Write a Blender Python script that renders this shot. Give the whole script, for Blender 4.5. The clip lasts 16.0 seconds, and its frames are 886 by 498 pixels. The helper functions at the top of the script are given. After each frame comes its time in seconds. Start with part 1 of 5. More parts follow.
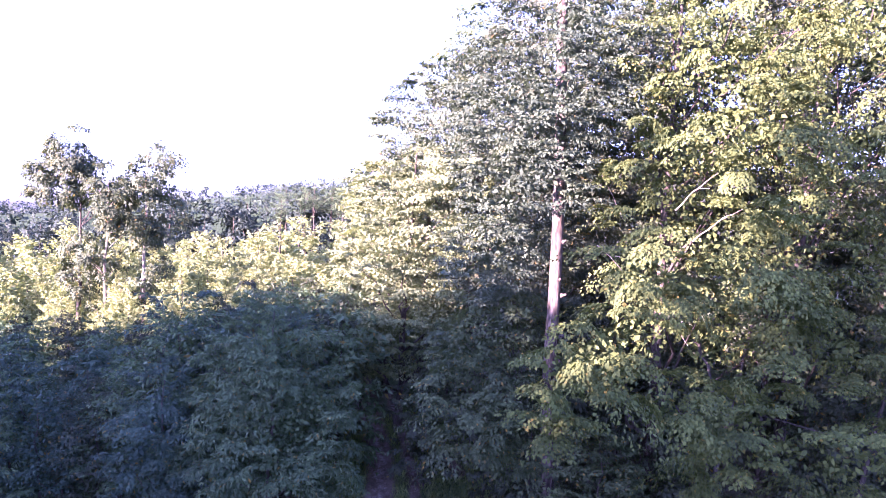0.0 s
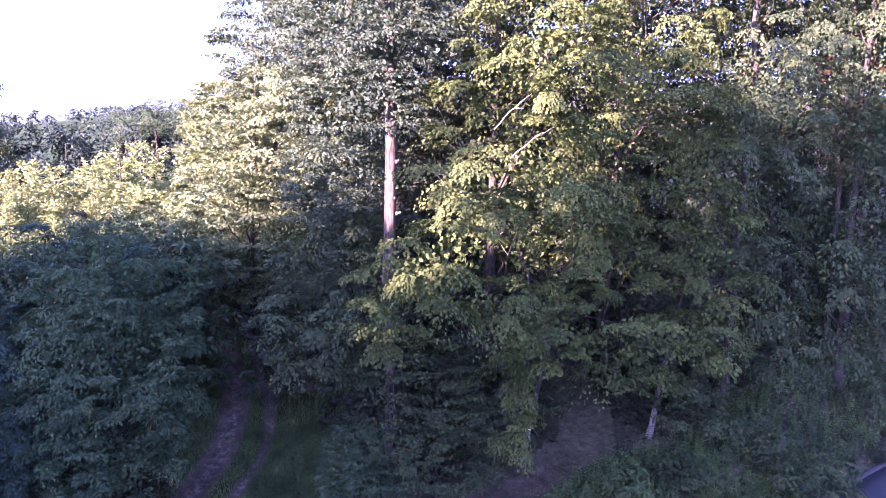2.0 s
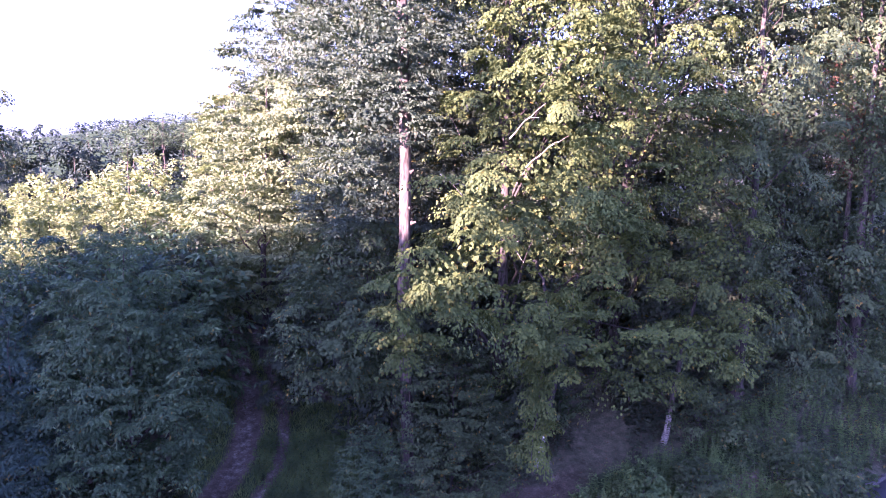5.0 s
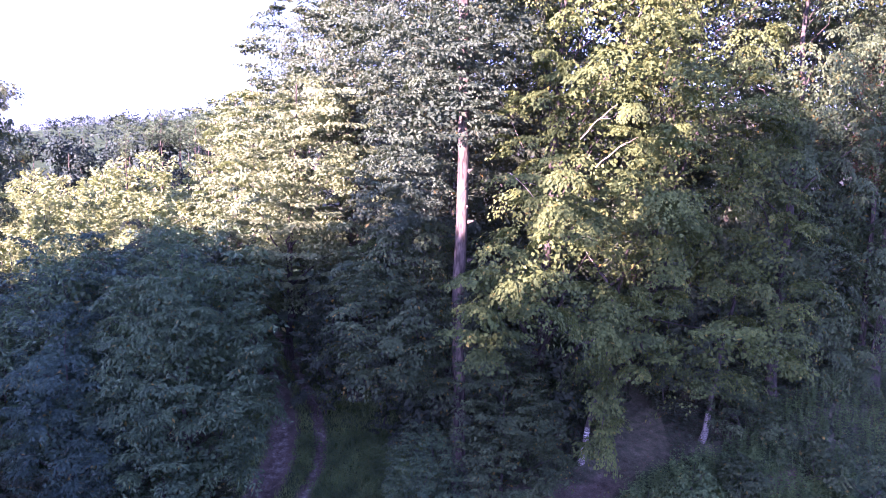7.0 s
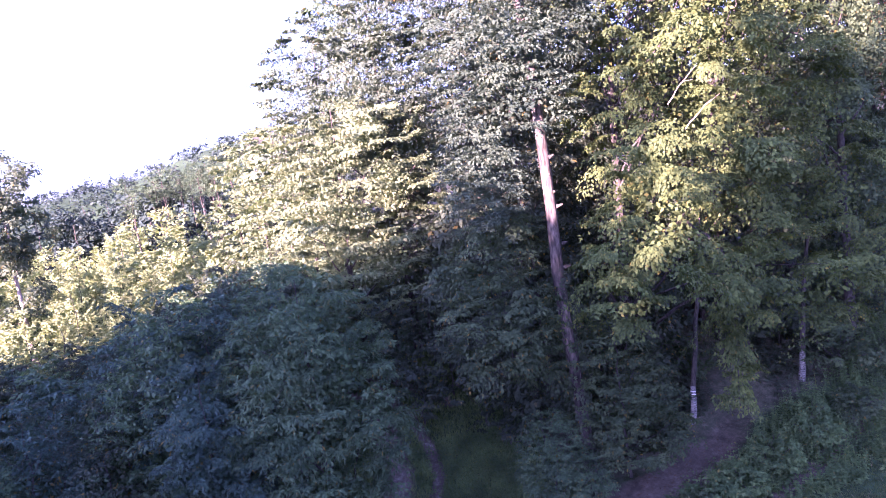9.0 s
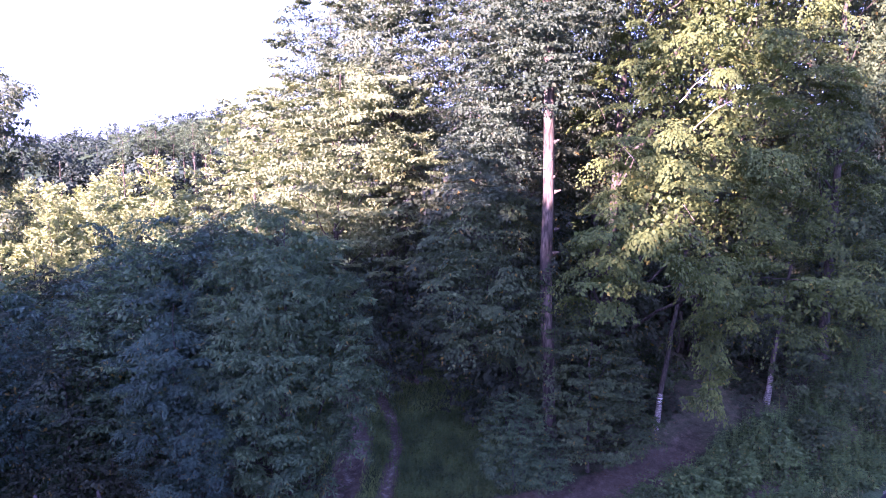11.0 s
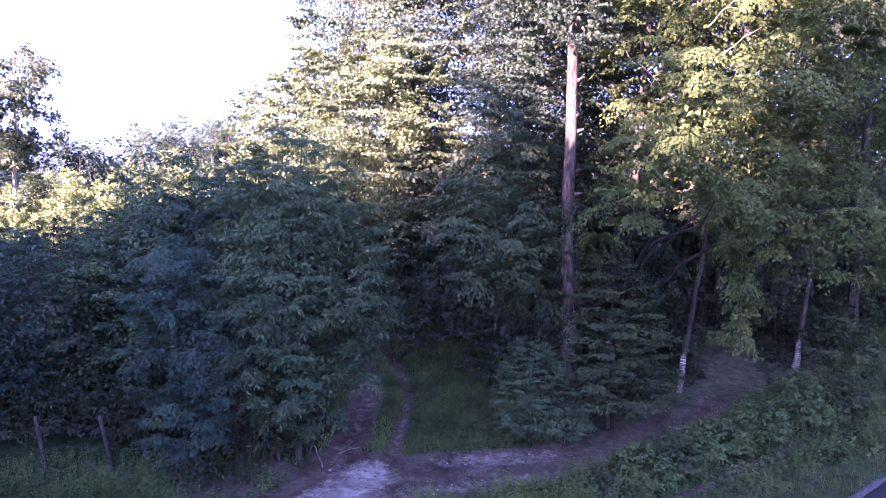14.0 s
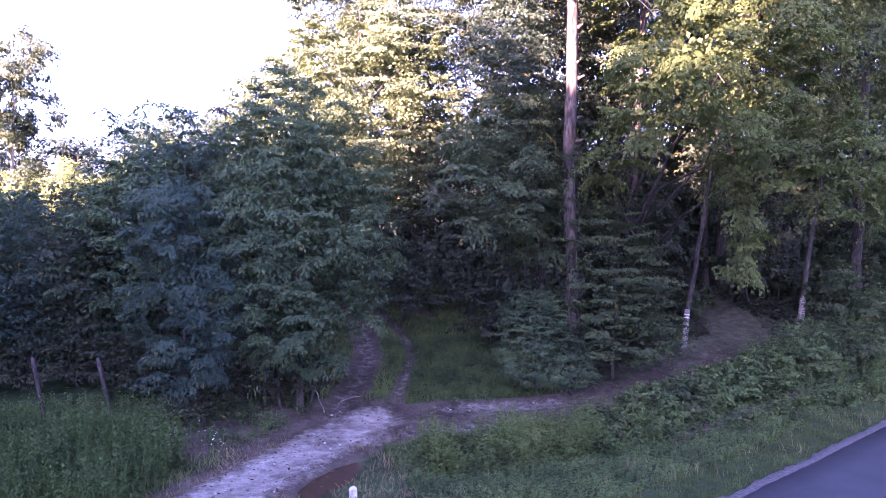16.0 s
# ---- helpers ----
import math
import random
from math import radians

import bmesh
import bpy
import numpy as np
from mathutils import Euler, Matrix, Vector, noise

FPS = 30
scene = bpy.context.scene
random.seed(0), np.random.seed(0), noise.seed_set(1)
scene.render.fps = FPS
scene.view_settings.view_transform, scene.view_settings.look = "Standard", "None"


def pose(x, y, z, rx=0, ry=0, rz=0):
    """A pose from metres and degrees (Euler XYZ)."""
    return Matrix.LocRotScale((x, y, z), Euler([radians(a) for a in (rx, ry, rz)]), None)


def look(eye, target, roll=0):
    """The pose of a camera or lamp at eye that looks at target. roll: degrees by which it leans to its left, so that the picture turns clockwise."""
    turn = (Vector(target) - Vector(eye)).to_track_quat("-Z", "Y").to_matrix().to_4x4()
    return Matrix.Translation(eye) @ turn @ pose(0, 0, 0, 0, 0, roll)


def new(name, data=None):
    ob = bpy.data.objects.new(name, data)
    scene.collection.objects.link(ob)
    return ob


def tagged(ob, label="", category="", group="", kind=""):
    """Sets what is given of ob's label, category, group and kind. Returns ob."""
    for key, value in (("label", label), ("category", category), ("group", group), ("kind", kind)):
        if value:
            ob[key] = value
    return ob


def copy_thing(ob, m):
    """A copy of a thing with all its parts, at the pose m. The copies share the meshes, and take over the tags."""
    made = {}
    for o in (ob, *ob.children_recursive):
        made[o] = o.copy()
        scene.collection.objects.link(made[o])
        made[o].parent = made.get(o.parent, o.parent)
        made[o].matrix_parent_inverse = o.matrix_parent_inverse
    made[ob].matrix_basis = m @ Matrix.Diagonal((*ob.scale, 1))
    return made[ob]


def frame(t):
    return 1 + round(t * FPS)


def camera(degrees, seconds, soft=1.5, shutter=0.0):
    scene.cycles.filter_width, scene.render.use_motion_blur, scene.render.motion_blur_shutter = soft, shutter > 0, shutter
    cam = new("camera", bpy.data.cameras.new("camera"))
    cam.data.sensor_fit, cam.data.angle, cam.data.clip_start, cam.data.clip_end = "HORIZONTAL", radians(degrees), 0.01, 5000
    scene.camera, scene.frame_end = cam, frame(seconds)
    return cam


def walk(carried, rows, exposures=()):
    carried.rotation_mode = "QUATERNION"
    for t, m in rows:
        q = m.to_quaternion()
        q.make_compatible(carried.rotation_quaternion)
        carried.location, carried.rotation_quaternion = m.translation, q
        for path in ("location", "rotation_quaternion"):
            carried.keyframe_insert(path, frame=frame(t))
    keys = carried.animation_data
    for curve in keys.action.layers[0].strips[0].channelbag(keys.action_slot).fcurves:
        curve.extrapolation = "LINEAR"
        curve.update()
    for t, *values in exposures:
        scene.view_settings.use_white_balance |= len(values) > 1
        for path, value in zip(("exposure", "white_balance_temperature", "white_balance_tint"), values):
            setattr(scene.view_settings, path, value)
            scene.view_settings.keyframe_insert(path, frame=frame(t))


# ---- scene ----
cam = camera(63.58, 16.0, soft=0.65)
# seconds, place, and the three angles of the pose
ROWS = [
    (0.0, -0.26, 0.329, 12.874, 88.405, -2.255, -0.901),
    (0.5, -0.185, 0.106, 12.919, 84.421, -1.356, -0.751),
    (1.0, -0.082, -0.119, 12.926, 82.087, -2.314, -0.844),
    (1.5, 0.474, -0.33, 12.881, 82.116, -1.781, -9.675),
    (2.0, 0.577, -0.559, 12.919, 82.363, -0.883, -11.764),
    (2.5, 0.532, -0.518, 12.873, 78.226, 1.984, -10.49),
    (3.0, 0.532, -0.529, 12.941, 83.269, 0.232, -10.217),
    (3.5, 0.588, -0.623, 12.942, 87.065, -1.643, -10.981),
    (4.0, 0.683, -0.645, 12.935, 83.198, -0.843, -10.792),
    (6.3, -1.634, -0.59, 12.916, 83.131, -0.682, -12.776),
    (6.5, -1.959, -0.431, 12.87, 83.012, -0.792, -13.131),
    (7.0, -2.607, -0.114, 12.801, 83.285, -1.024, -13.762),
    (7.5, -3.441, 0.058, 12.711, 83.568, -2.821, -14.277),
    (8.0, -4.256, 0.262, 12.634, 83.209, -4.424, -14.853),
    (8.5, -5.492, 0.412, 12.607, 83.361, -0.642, -15.822),
    (9.0, -6.611, 0.495, 12.673, 83.877, 9.067, -16.73),
    (9.2, -6.912, 0.517, 12.585, 84.098, 7.914, -16.926),
    (9.7, -7.1, 0.53, 12.35, 84.2, 2.6, -17.1),
    (11.3, -7.102, 0.553, 11.04, 84.369, 0.29, -17.286),
    (11.5, -7.093, 0.589, 10.75, 84.652, 0.118, -17.064),
    (12.0, -6.987, 0.674, 10.141, 85.245, -0.424, -16.853),
    (12.5, -6.997, 0.725, 9.687, 85.705, -0.222, -16.832),
    (13.0, -6.983, 0.762, 9.23, 85.872, 0.08, -16.75),
    (13.5, -7.037, 0.84, 8.573, 86.61, -0.215, -16.485),
    (14.0, -7.135, 0.931, 7.927, 87.606, -0.738, -16.285),
    (14.5, -7.121, 0.979, 7.334, 87.919, 0.115, -16.3),
    (15.0, -7.102, 1.012, 6.664, 88.081, 0.451, -16.6),
    (15.5, -7.104, 1.021, 6.155, 88.506, 0.139, -16.679),
    (16.0, -7.243, 1.062, 5.573, 89.072, -0.31, -16.553),
]
EXPOSURES = [(t, e + 0.47, k, 80) for t, e, k in ((0.0, 4.0, 4620), (0.4, 3.46, 4620), (1.0, 3.42, 4620), (2.0, 3.72, 4620), (3.0, 4.0, 4620), (3.5, 3.92, 4620), (4.2, 3.76, 4600), (7.0, 3.74, 4600), (9.0, 3.74, 4600), (12.5, 3.68, 4620), (15.5, 4.16, 4760), (16.0, 4.24, 4900))]
walk(cam, [(t, pose(x, y, z, rx, ry, rz)) for t, x, y, z, rx, ry, rz in ROWS], EXPOSURES)

# ---- light: a low sun behind the camera, open sky ----
SUN_ELEVATION, SUN_AZIMUTH = 10.5, 52.0      # degrees; low light from behind and from the left
world = bpy.data.worlds.new("sky")
scene.world = world
world.use_nodes = True
wn = world.node_tree.nodes
sky = wn.new("ShaderNodeTexSky")
sky.sky_type, sky.sun_disc = "NISHITA", False
sky.sun_elevation, sky.sun_rotation = radians(SUN_ELEVATION), radians(180 + SUN_AZIMUTH)
sky.air_density, sky.dust_density, sky.ozone_density = 1.0, 2.0, 1.0
wn["Background"].inputs["Strength"].default_value = 0.047
haze = wn.new("ShaderNodeHueSaturation")      # a hazy evening sky, paler than clear air
haze.inputs["Saturation"].default_value = 0.6
world.node_tree.links.new(sky.outputs["Color"], haze.inputs["Color"])
world.node_tree.links.new(haze.outputs["Color"], wn["Background"].inputs["Color"])

sun = new("sun", bpy.data.lights.new("sun", "SUN"))
sun.data.energy, sun.data.angle, sun.data.color = 5.0, radians(0.6), (1.0, 0.64, 0.27)
AZ, EL = radians(SUN_AZIMUTH), radians(SUN_ELEVATION)
LIGHT_WAY = Vector((math.sin(AZ) * math.cos(EL), math.cos(AZ) * math.cos(EL), -math.sin(EL)))
sun.matrix_world = look((-20, -60, 40), Vector((-20, -60, 40)) + LIGHT_WAY)


# ---- materials ----
def material(name):
    m = bpy.data.materials.new(name)
    m.use_nodes = True
    return m, m.node_tree.nodes, m.node_tree.links, m.node_tree.nodes["Principled BSDF"]


def noise_node(nodes, links, scale, detail=4.0, rough=0.6, coord="Object"):
    tc = nodes.new("ShaderNodeTexCoord")
    n = nodes.new("ShaderNodeTexNoise")
    n.inputs["Scale"].default_value, n.inputs["Detail"].default_value, n.inputs["Roughness"].default_value = scale, detail, rough
    links.new(tc.outputs[coord], n.inputs["Vector"])
    return n


def ramp_node(nodes, links, source, stops):
    r = nodes.new("ShaderNodeValToRGB")
    while len(r.color_ramp.elements) < len(stops):
        r.color_ramp.elements.new(0.5)
    for e, (p, c) in zip(r.color_ramp.elements, stops):
        e.position, e.color = p, (*c, 1)
    links.new(source, r.inputs["Fac"])
    return r


def mix_node(nodes, links, fac, a, b, kind="MIX"):
    m = nodes.new("ShaderNodeMix")
    m.data_type, m.blend_type = "RGBA", kind
    for value, socket in ((fac, m.inputs[0]), (a, m.inputs[6]), (b, m.inputs[7])):
        if hasattr(value, "links"):
            links.new(value, socket)
        else:
            socket.default_value = value if isinstance(value, float) else (*value, 1)
    return m.outputs[2]


def leaf_material(name, dark, light, odd=(0.20, 0.15, 0.03), odd_share=0.04, glow=0.24, rough=0.65):
    """Leaves: every leaf a little different, larger patches drift, light shines through."""
    m, n, l, b = material(name)
    dark = tuple(0.6 * d + 0.4 * c for d, c in zip(dark, light))
    geo = n.new("ShaderNodeNewGeometry")
    per = ramp_node(n, l, geo.outputs["Random Per Island"], [(0.0, dark), (0.72, light), (1 - odd_share, light), (1.0, odd)])
    drift = noise_node(n, l, 0.9, 3.0)
    shade = ramp_node(n, l, drift.outputs["Fac"], [(0.34, (0.58, 0.62, 0.64)), (0.66, (1.17, 1.15, 1.04))])
    color = mix_node(n, l, 1.0, per.outputs["Color"], shade.outputs["Color"], "MULTIPLY")
    l.new(color, b.inputs["Base Color"])
    b.inputs["Roughness"].default_value = rough
    b.inputs["Specular IOR Level"].default_value = 0.12
    t = n.new("ShaderNodeBsdfTranslucent")
    warm = mix_node(n, l, 1.0, color, (1.25, 1.3, 0.55), "MULTIPLY")
    l.new(warm, t.inputs["Color"])
    mix = n.new("ShaderNodeMixShader")
    mix.inputs["Fac"].default_value = glow
    l.new(b.outputs["BSDF"], mix.inputs[1])
    l.new(t.outputs["BSDF"], mix.inputs[2])
    l.new(mix.outputs["Shader"], n["Material Output"].inputs["Surface"])
    return m


def bark_material(name, dark, light, scale=6.0, stretch=0.25, bump=0.6, blot=0.65):
    m, n, l, b = material(name)
    tc = n.new("ShaderNodeTexCoord")
    mp = n.new("ShaderNodeMapping")
    mp.inputs["Scale"].default_value = (1, 1, stretch)
    l.new(tc.outputs["Object"], mp.inputs["Vector"])
    fine, broad = n.new("ShaderNodeTexNoise"), n.new("ShaderNodeTexNoise")
    fine.inputs["Scale"].default_value, fine.inputs["Detail"].default_value = scale * 3, 6
    broad.inputs["Scale"].default_value, broad.inputs["Detail"].default_value = scale * 0.35, 2
    for q in (fine, broad):
        l.new(mp.outputs["Vector"], q.inputs["Vector"])
    r = ramp_node(n, l, fine.outputs["Fac"], [(0.35, dark), (0.65, light)])
    s = ramp_node(n, l, broad.outputs["Fac"], [(0.36, (blot, blot * 1.03, blot)), (0.62, (1.1, 1.08, 1.05))])
    l.new(mix_node(n, l, 1.0, r.outputs["Color"], s.outputs["Color"], "MULTIPLY"), b.inputs["Base Color"])
    b.inputs["Roughness"].default_value = 0.9
    b.inputs["Specular IOR Level"].default_value = 0.15
    bp = n.new("ShaderNodeBump")
    bp.inputs["Strength"].default_value, bp.inputs["Distance"].default_value = bump, 0.03
    l.new(fine.outputs["Fac"], bp.inputs["Height"])
    l.new(bp.outputs["Normal"], b.inputs["Normal"])
    return m


LEAF_CHESTNUT = leaf_material("chestnut_leaf", (0.036, 0.076, 0.04), (0.1, 0.158, 0.078), rough=0.45)
LEAF_WILLOW = leaf_material("willow_leaf", (0.034, 0.066, 0.05), (0.066, 0.114, 0.084), rough=0.5)
LEAF_MAPLE = leaf_material("maple_leaf", (0.034, 0.062, 0.022), (0.1, 0.135, 0.036), odd=(0.19, 0.17, 0.035))
LEAF_HORNBEAM = leaf_material("hornbeam_leaf", (0.033, 0.058, 0.029), (0.078, 0.113, 0.051))
LEAF_OAK = leaf_material("oak_leaf", (0.042, 0.07, 0.045), (0.095, 0.13, 0.082), odd=(0.12, 0.12, 0.06))
LEAF_CROWN = leaf_material("pine_crown_leaf", (0.03, 0.052, 0.037), (0.068, 0.1, 0.066), odd=(0.09, 0.1, 0.06))
LEAF_ASPEN = leaf_material("aspen_leaf", (0.034, 0.056, 0.034), (0.076, 0.104, 0.06))
# pale sapling leaf, lifted past leaf green: glaring sunlight put into the colour
LEAF_YOUNG_SUNLIT = leaf_material("sapling_leaf_sunlit", (0.17, 0.22, 0.085), (0.26, 0.315, 0.13), odd=(0.25, 0.25, 0.1))
# paler maple leaf, lightened further to put the sunlight on it into the colour
LEAF_MAPLE_LIT = leaf_material("maple_leaf_lit", (0.07, 0.105, 0.05), (0.16, 0.205, 0.095), odd=(0.2, 0.2, 0.08))
# dark leaf for ivy and forest depths, forest shade put into its colour
LEAF_DARK_SHADED = leaf_material("dark_shaded_leaf", (0.03, 0.046, 0.03), (0.06, 0.08, 0.05))
LEAF_PINE = leaf_material("pine_needle", (0.034, 0.06, 0.034), (0.072, 0.11, 0.06), odd=(0.09, 0.09, 0.05), glow=0.15)
LEAF_DEAD = leaf_material("dead_needle", (0.05, 0.022, 0.016), (0.11, 0.045, 0.03), odd=(0.1, 0.06, 0.03), glow=0.1)
# shrub leaf with the deep shade under the thicket put into its colour
LEAF_THICKET_SHADED = leaf_material("thicket_leaf_shaded", (0.028, 0.04, 0.024), (0.062, 0.076, 0.044))
LEAF_HERB = leaf_material("herb_leaf", (0.046, 0.092, 0.036), (0.12, 0.185, 0.07), odd=(0.2, 0.19, 0.05))
# nettle green darkened, weed green lightened: each patch's brightness put into its colour
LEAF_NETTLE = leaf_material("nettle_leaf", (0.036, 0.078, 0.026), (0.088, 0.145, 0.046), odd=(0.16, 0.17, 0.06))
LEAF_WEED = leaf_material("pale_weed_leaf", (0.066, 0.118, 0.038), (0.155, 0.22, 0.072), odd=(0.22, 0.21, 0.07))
GRASS = leaf_material("grass_blade", (0.085, 0.13, 0.042), (0.17, 0.21, 0.075), odd=(0.24, 0.20, 0.10), odd_share=0.10)
TRACK_GRASS = leaf_material("track_grass_blade", (0.072, 0.122, 0.04), (0.16, 0.215, 0.072), odd=(0.22, 0.22, 0.09))
MOWN_GRASS = leaf_material("mown_grass", (0.05, 0.088, 0.03), (0.105, 0.145, 0.05), odd=(0.16, 0.14, 0.07))
DRY_GRASS = leaf_material("dry_grass_blade", (0.17, 0.14, 0.085), (0.28, 0.24, 0.15), odd=(0.12, 0.14, 0.05))
LITTER = leaf_material("fallen_leaf", (0.05, 0.035, 0.022), (0.105, 0.072, 0.042), odd=(0.2, 0.15, 0.08), glow=0.1)
FLOWER = leaf_material("white_flower", (0.55, 0.55, 0.5), (0.75, 0.75, 0.7), odd=(0.6, 0.5, 0.5))
# far leaves darkened: the shade of the distant trees is put into the colour
FAR_LEAF_SHADED = leaf_material("far_foliage_shaded", (0.017, 0.031, 0.028), (0.034, 0.054, 0.044), odd=(0.04, 0.05, 0.035), glow=0.1)
BARK = bark_material("grey_bark", (0.03, 0.029, 0.025), (0.088, 0.08, 0.07))
BARK_PALE = bark_material("pale_bark", (0.20, 0.18, 0.15), (0.42, 0.38, 0.33))
BARK_PINE = bark_material("pine_bark", (0.034, 0.032, 0.028), (0.14, 0.123, 0.106), scale=4.0, blot=0.3)
BARK_BLEACHED = bark_material("bleached_wood", (0.15, 0.13, 0.11), (0.36, 0.32, 0.28))
BARK_BIRCH = bark_material("birch_bark", (0.06, 0.058, 0.055), (0.32, 0.31, 0.29), scale=4.0, stretch=2.5, bump=0.3)
WOOD_POST = bark_material("weathered_post", (0.035, 0.032, 0.03), (0.095, 0.087, 0.08), scale=10.0)


def paint_material():
    m, n, l, b = material("whitewashed_concrete")
    q = noise_node(n, l, 9.0, 6.0)
    l.new(ramp_node(n, l, q.outputs["Fac"], [(0.35, (0.42, 0.41, 0.38)), (0.6, (0.75, 0.75, 0.72))]).outputs["Color"], b.inputs["Base Color"])
    b.inputs["Roughness"].default_value = 0.8
    return m


def ground_material():
    """Soil sheet: leaf litter and thin turf, with bare earth and pale grit where wheels run."""
    m, n, l, b = material("forest_ground")
    big, mid, fine = noise_node(n, l, 0.8, 4, 0.65), noise_node(n, l, 3.5, 6, 0.75), noise_node(n, l, 26, 6, 0.75)
    turf = ramp_node(n, l, mid.outputs["Fac"], [(0.3, (0.028, 0.052, 0.02)), (0.5, (0.046, 0.082, 0.034)), (0.72, (0.08, 0.108, 0.05))])
    earth = ramp_node(n, l, mid.outputs["Fac"], [(0.28, (0.07, 0.06, 0.046)), (0.5, (0.115, 0.102, 0.078)), (0.7, (0.17, 0.155, 0.12))])
    grit = ramp_node(n, l, mid.outputs["Fac"], [(0.28, (0.17, 0.155, 0.125)), (0.48, (0.31, 0.295, 0.25)), (0.75, (0.52, 0.51, 0.45))])
    speck = ramp_node(n, l, fine.outputs["Fac"], [(0.3, (0.6, 0.6, 0.6)), (0.7, (1.3, 1.3, 1.28))])
    drift = ramp_node(n, l, big.outputs["Fac"], [(0.32, (0.55, 0.53, 0.52)), (0.66, (1.2, 1.2, 1.2))])

    def mask(name, wobble=1.0):
        a = n.new("ShaderNodeAttribute")
        a.attribute_name = name
        mul = n.new("ShaderNodeMath")
        mul.operation, mul.inputs[1].default_value = "MULTIPLY_ADD", wobble
        l.new(mid.outputs["Fac"], mul.inputs[0])
        l.new(a.outputs["Fac"], mul.inputs[2])
        whole = n.new("ShaderNodeMath")
        whole.operation, whole.inputs[1].default_value = "DIVIDE", 1 + wobble
        l.new(mul.outputs[0], whole.inputs[0])
        return ramp_node(n, l, whole.outputs[0], [((0.22 + wobble * 0.5) / (1 + wobble), (0, 0, 0)), ((0.72 + wobble * 0.5) / (1 + wobble), (1, 1, 1))]).outputs["Color"]

    c = mix_node(n, l, mask("bare", 0.45), turf.outputs["Color"], earth.outputs["Color"])
    c = mix_node(n, l, mask("grit", 1.0), c, grit.outputs["Color"])
    c = mix_node(n, l, 1.0, c, speck.outputs["Color"], "MULTIPLY")
    c = mix_node(n, l, 1.0, c, drift.outputs["Color"], "MULTIPLY")
    l.new(c, b.inputs["Base Color"])
    b.inputs["Roughness"].default_value = 0.95
    b.inputs["Specular IOR Level"].default_value = 0.08
    bp = n.new("ShaderNodeBump")
    bp.inputs["Strength"].default_value, bp.inputs["Distance"].default_value = 0.7, 0.05
    l.new(fine.outputs["Fac"], bp.inputs["Height"])
    l.new(bp.outputs["Normal"], b.inputs["Normal"])
    return m


def asphalt_material():
    m, n, l, b = material("asphalt")
    a, c = noise_node(n, l, 90, 4, 0.8), noise_node(n, l, 1.2, 4)
    col = ramp_node(n, l, a.outputs["Fac"], [(0.3, (0.02, 0.024, 0.028)), (0.7, (0.052, 0.059, 0.068))])
    sh = ramp_node(n, l, c.outputs["Fac"], [(0.3, (0.8, 0.8, 0.8)), (0.7, (1.2, 1.2, 1.2))])
    l.new(mix_node(n, l, 1.0, col.outputs["Color"], sh.outputs["Color"], "MULTIPLY"), b.inputs["Base Color"])
    b.inputs["Roughness"].default_value = 0.75
    bp = n.new("ShaderNodeBump")
    bp.inputs["Strength"].default_value, bp.inputs["Distance"].default_value = 0.5, 0.008
    l.new(a.outputs["Fac"], bp.inputs["Height"])
    l.new(bp.outputs["Normal"], b.inputs["Normal"])
    return m


def gravel_material():
    m, n, l, b = material("shoulder_gravel")
    a = noise_node(n, l, 16, 6, 0.85)
    col = ramp_node(n, l, a.outputs["Fac"], [(0.35, (0.05, 0.05, 0.045)), (0.5, (0.1, 0.096, 0.092)), (0.7, (0.21, 0.202, 0.195))])
    l.new(col.outputs["Color"], b.inputs["Base Color"])
    b.inputs["Roughness"].default_value = 0.9
    b.inputs["Specular IOR Level"].default_value = 0.15
    return m


def water_material():
    m, n, l, b = material("muddy_water")
    a = noise_node(n, l, 2.5, 3)
    col = ramp_node(n, l, a.outputs["Fac"], [(0.35, (0.045, 0.029, 0.018)), (0.7, (0.085, 0.056, 0.035))])
    l.new(col.outputs["Color"], b.inputs["Base Color"])
    b.inputs["Roughness"].default_value = 0.14
    return m


# ---- mesh helpers ----
rng = np.random.default_rng(7)


def smooth(a, b, v):
    u = np.clip((np.asarray(v, float) - a) / (b - a), 0, 1)
    return u * u * (3 - 2 * u)


def unit(v):
    return v / np.maximum(np.linalg.norm(v, axis=-1, keepdims=True), 1e-9)


def mesh_of(name, verts, quads, mat, smooth_shade=False):
    """A mesh from arrays of points and four-cornered faces."""
    verts, quads = np.asarray(verts, np.float32), np.asarray(quads, np.int32)
    me = bpy.data.meshes.new(name)
    me.vertices.add(len(verts))
    me.vertices.foreach_set("co", verts.ravel())
    me.loops.add(quads.size)
    me.loops.foreach_set("vertex_index", quads.ravel())
    me.polygons.add(len(quads))
    me.polygons.foreach_set("loop_start", np.arange(0, quads.size, 4, dtype=np.int32))
    if smooth_shade:
        me.polygons.foreach_set("use_smooth", np.ones(len(quads), bool))
    me.update(calc_edges=True)
    me.materials.append(mat)
    return me


def part(name, me, parent, label=""):
    ob = new(name, me)
    ob.parent = parent
    return tagged(ob, label)


def thing(name, x, y, z, label, category, group="", kind=""):
    ob = new(name)
    ob.location = (x, y, z)
    return tagged(ob, label, category, group, kind)


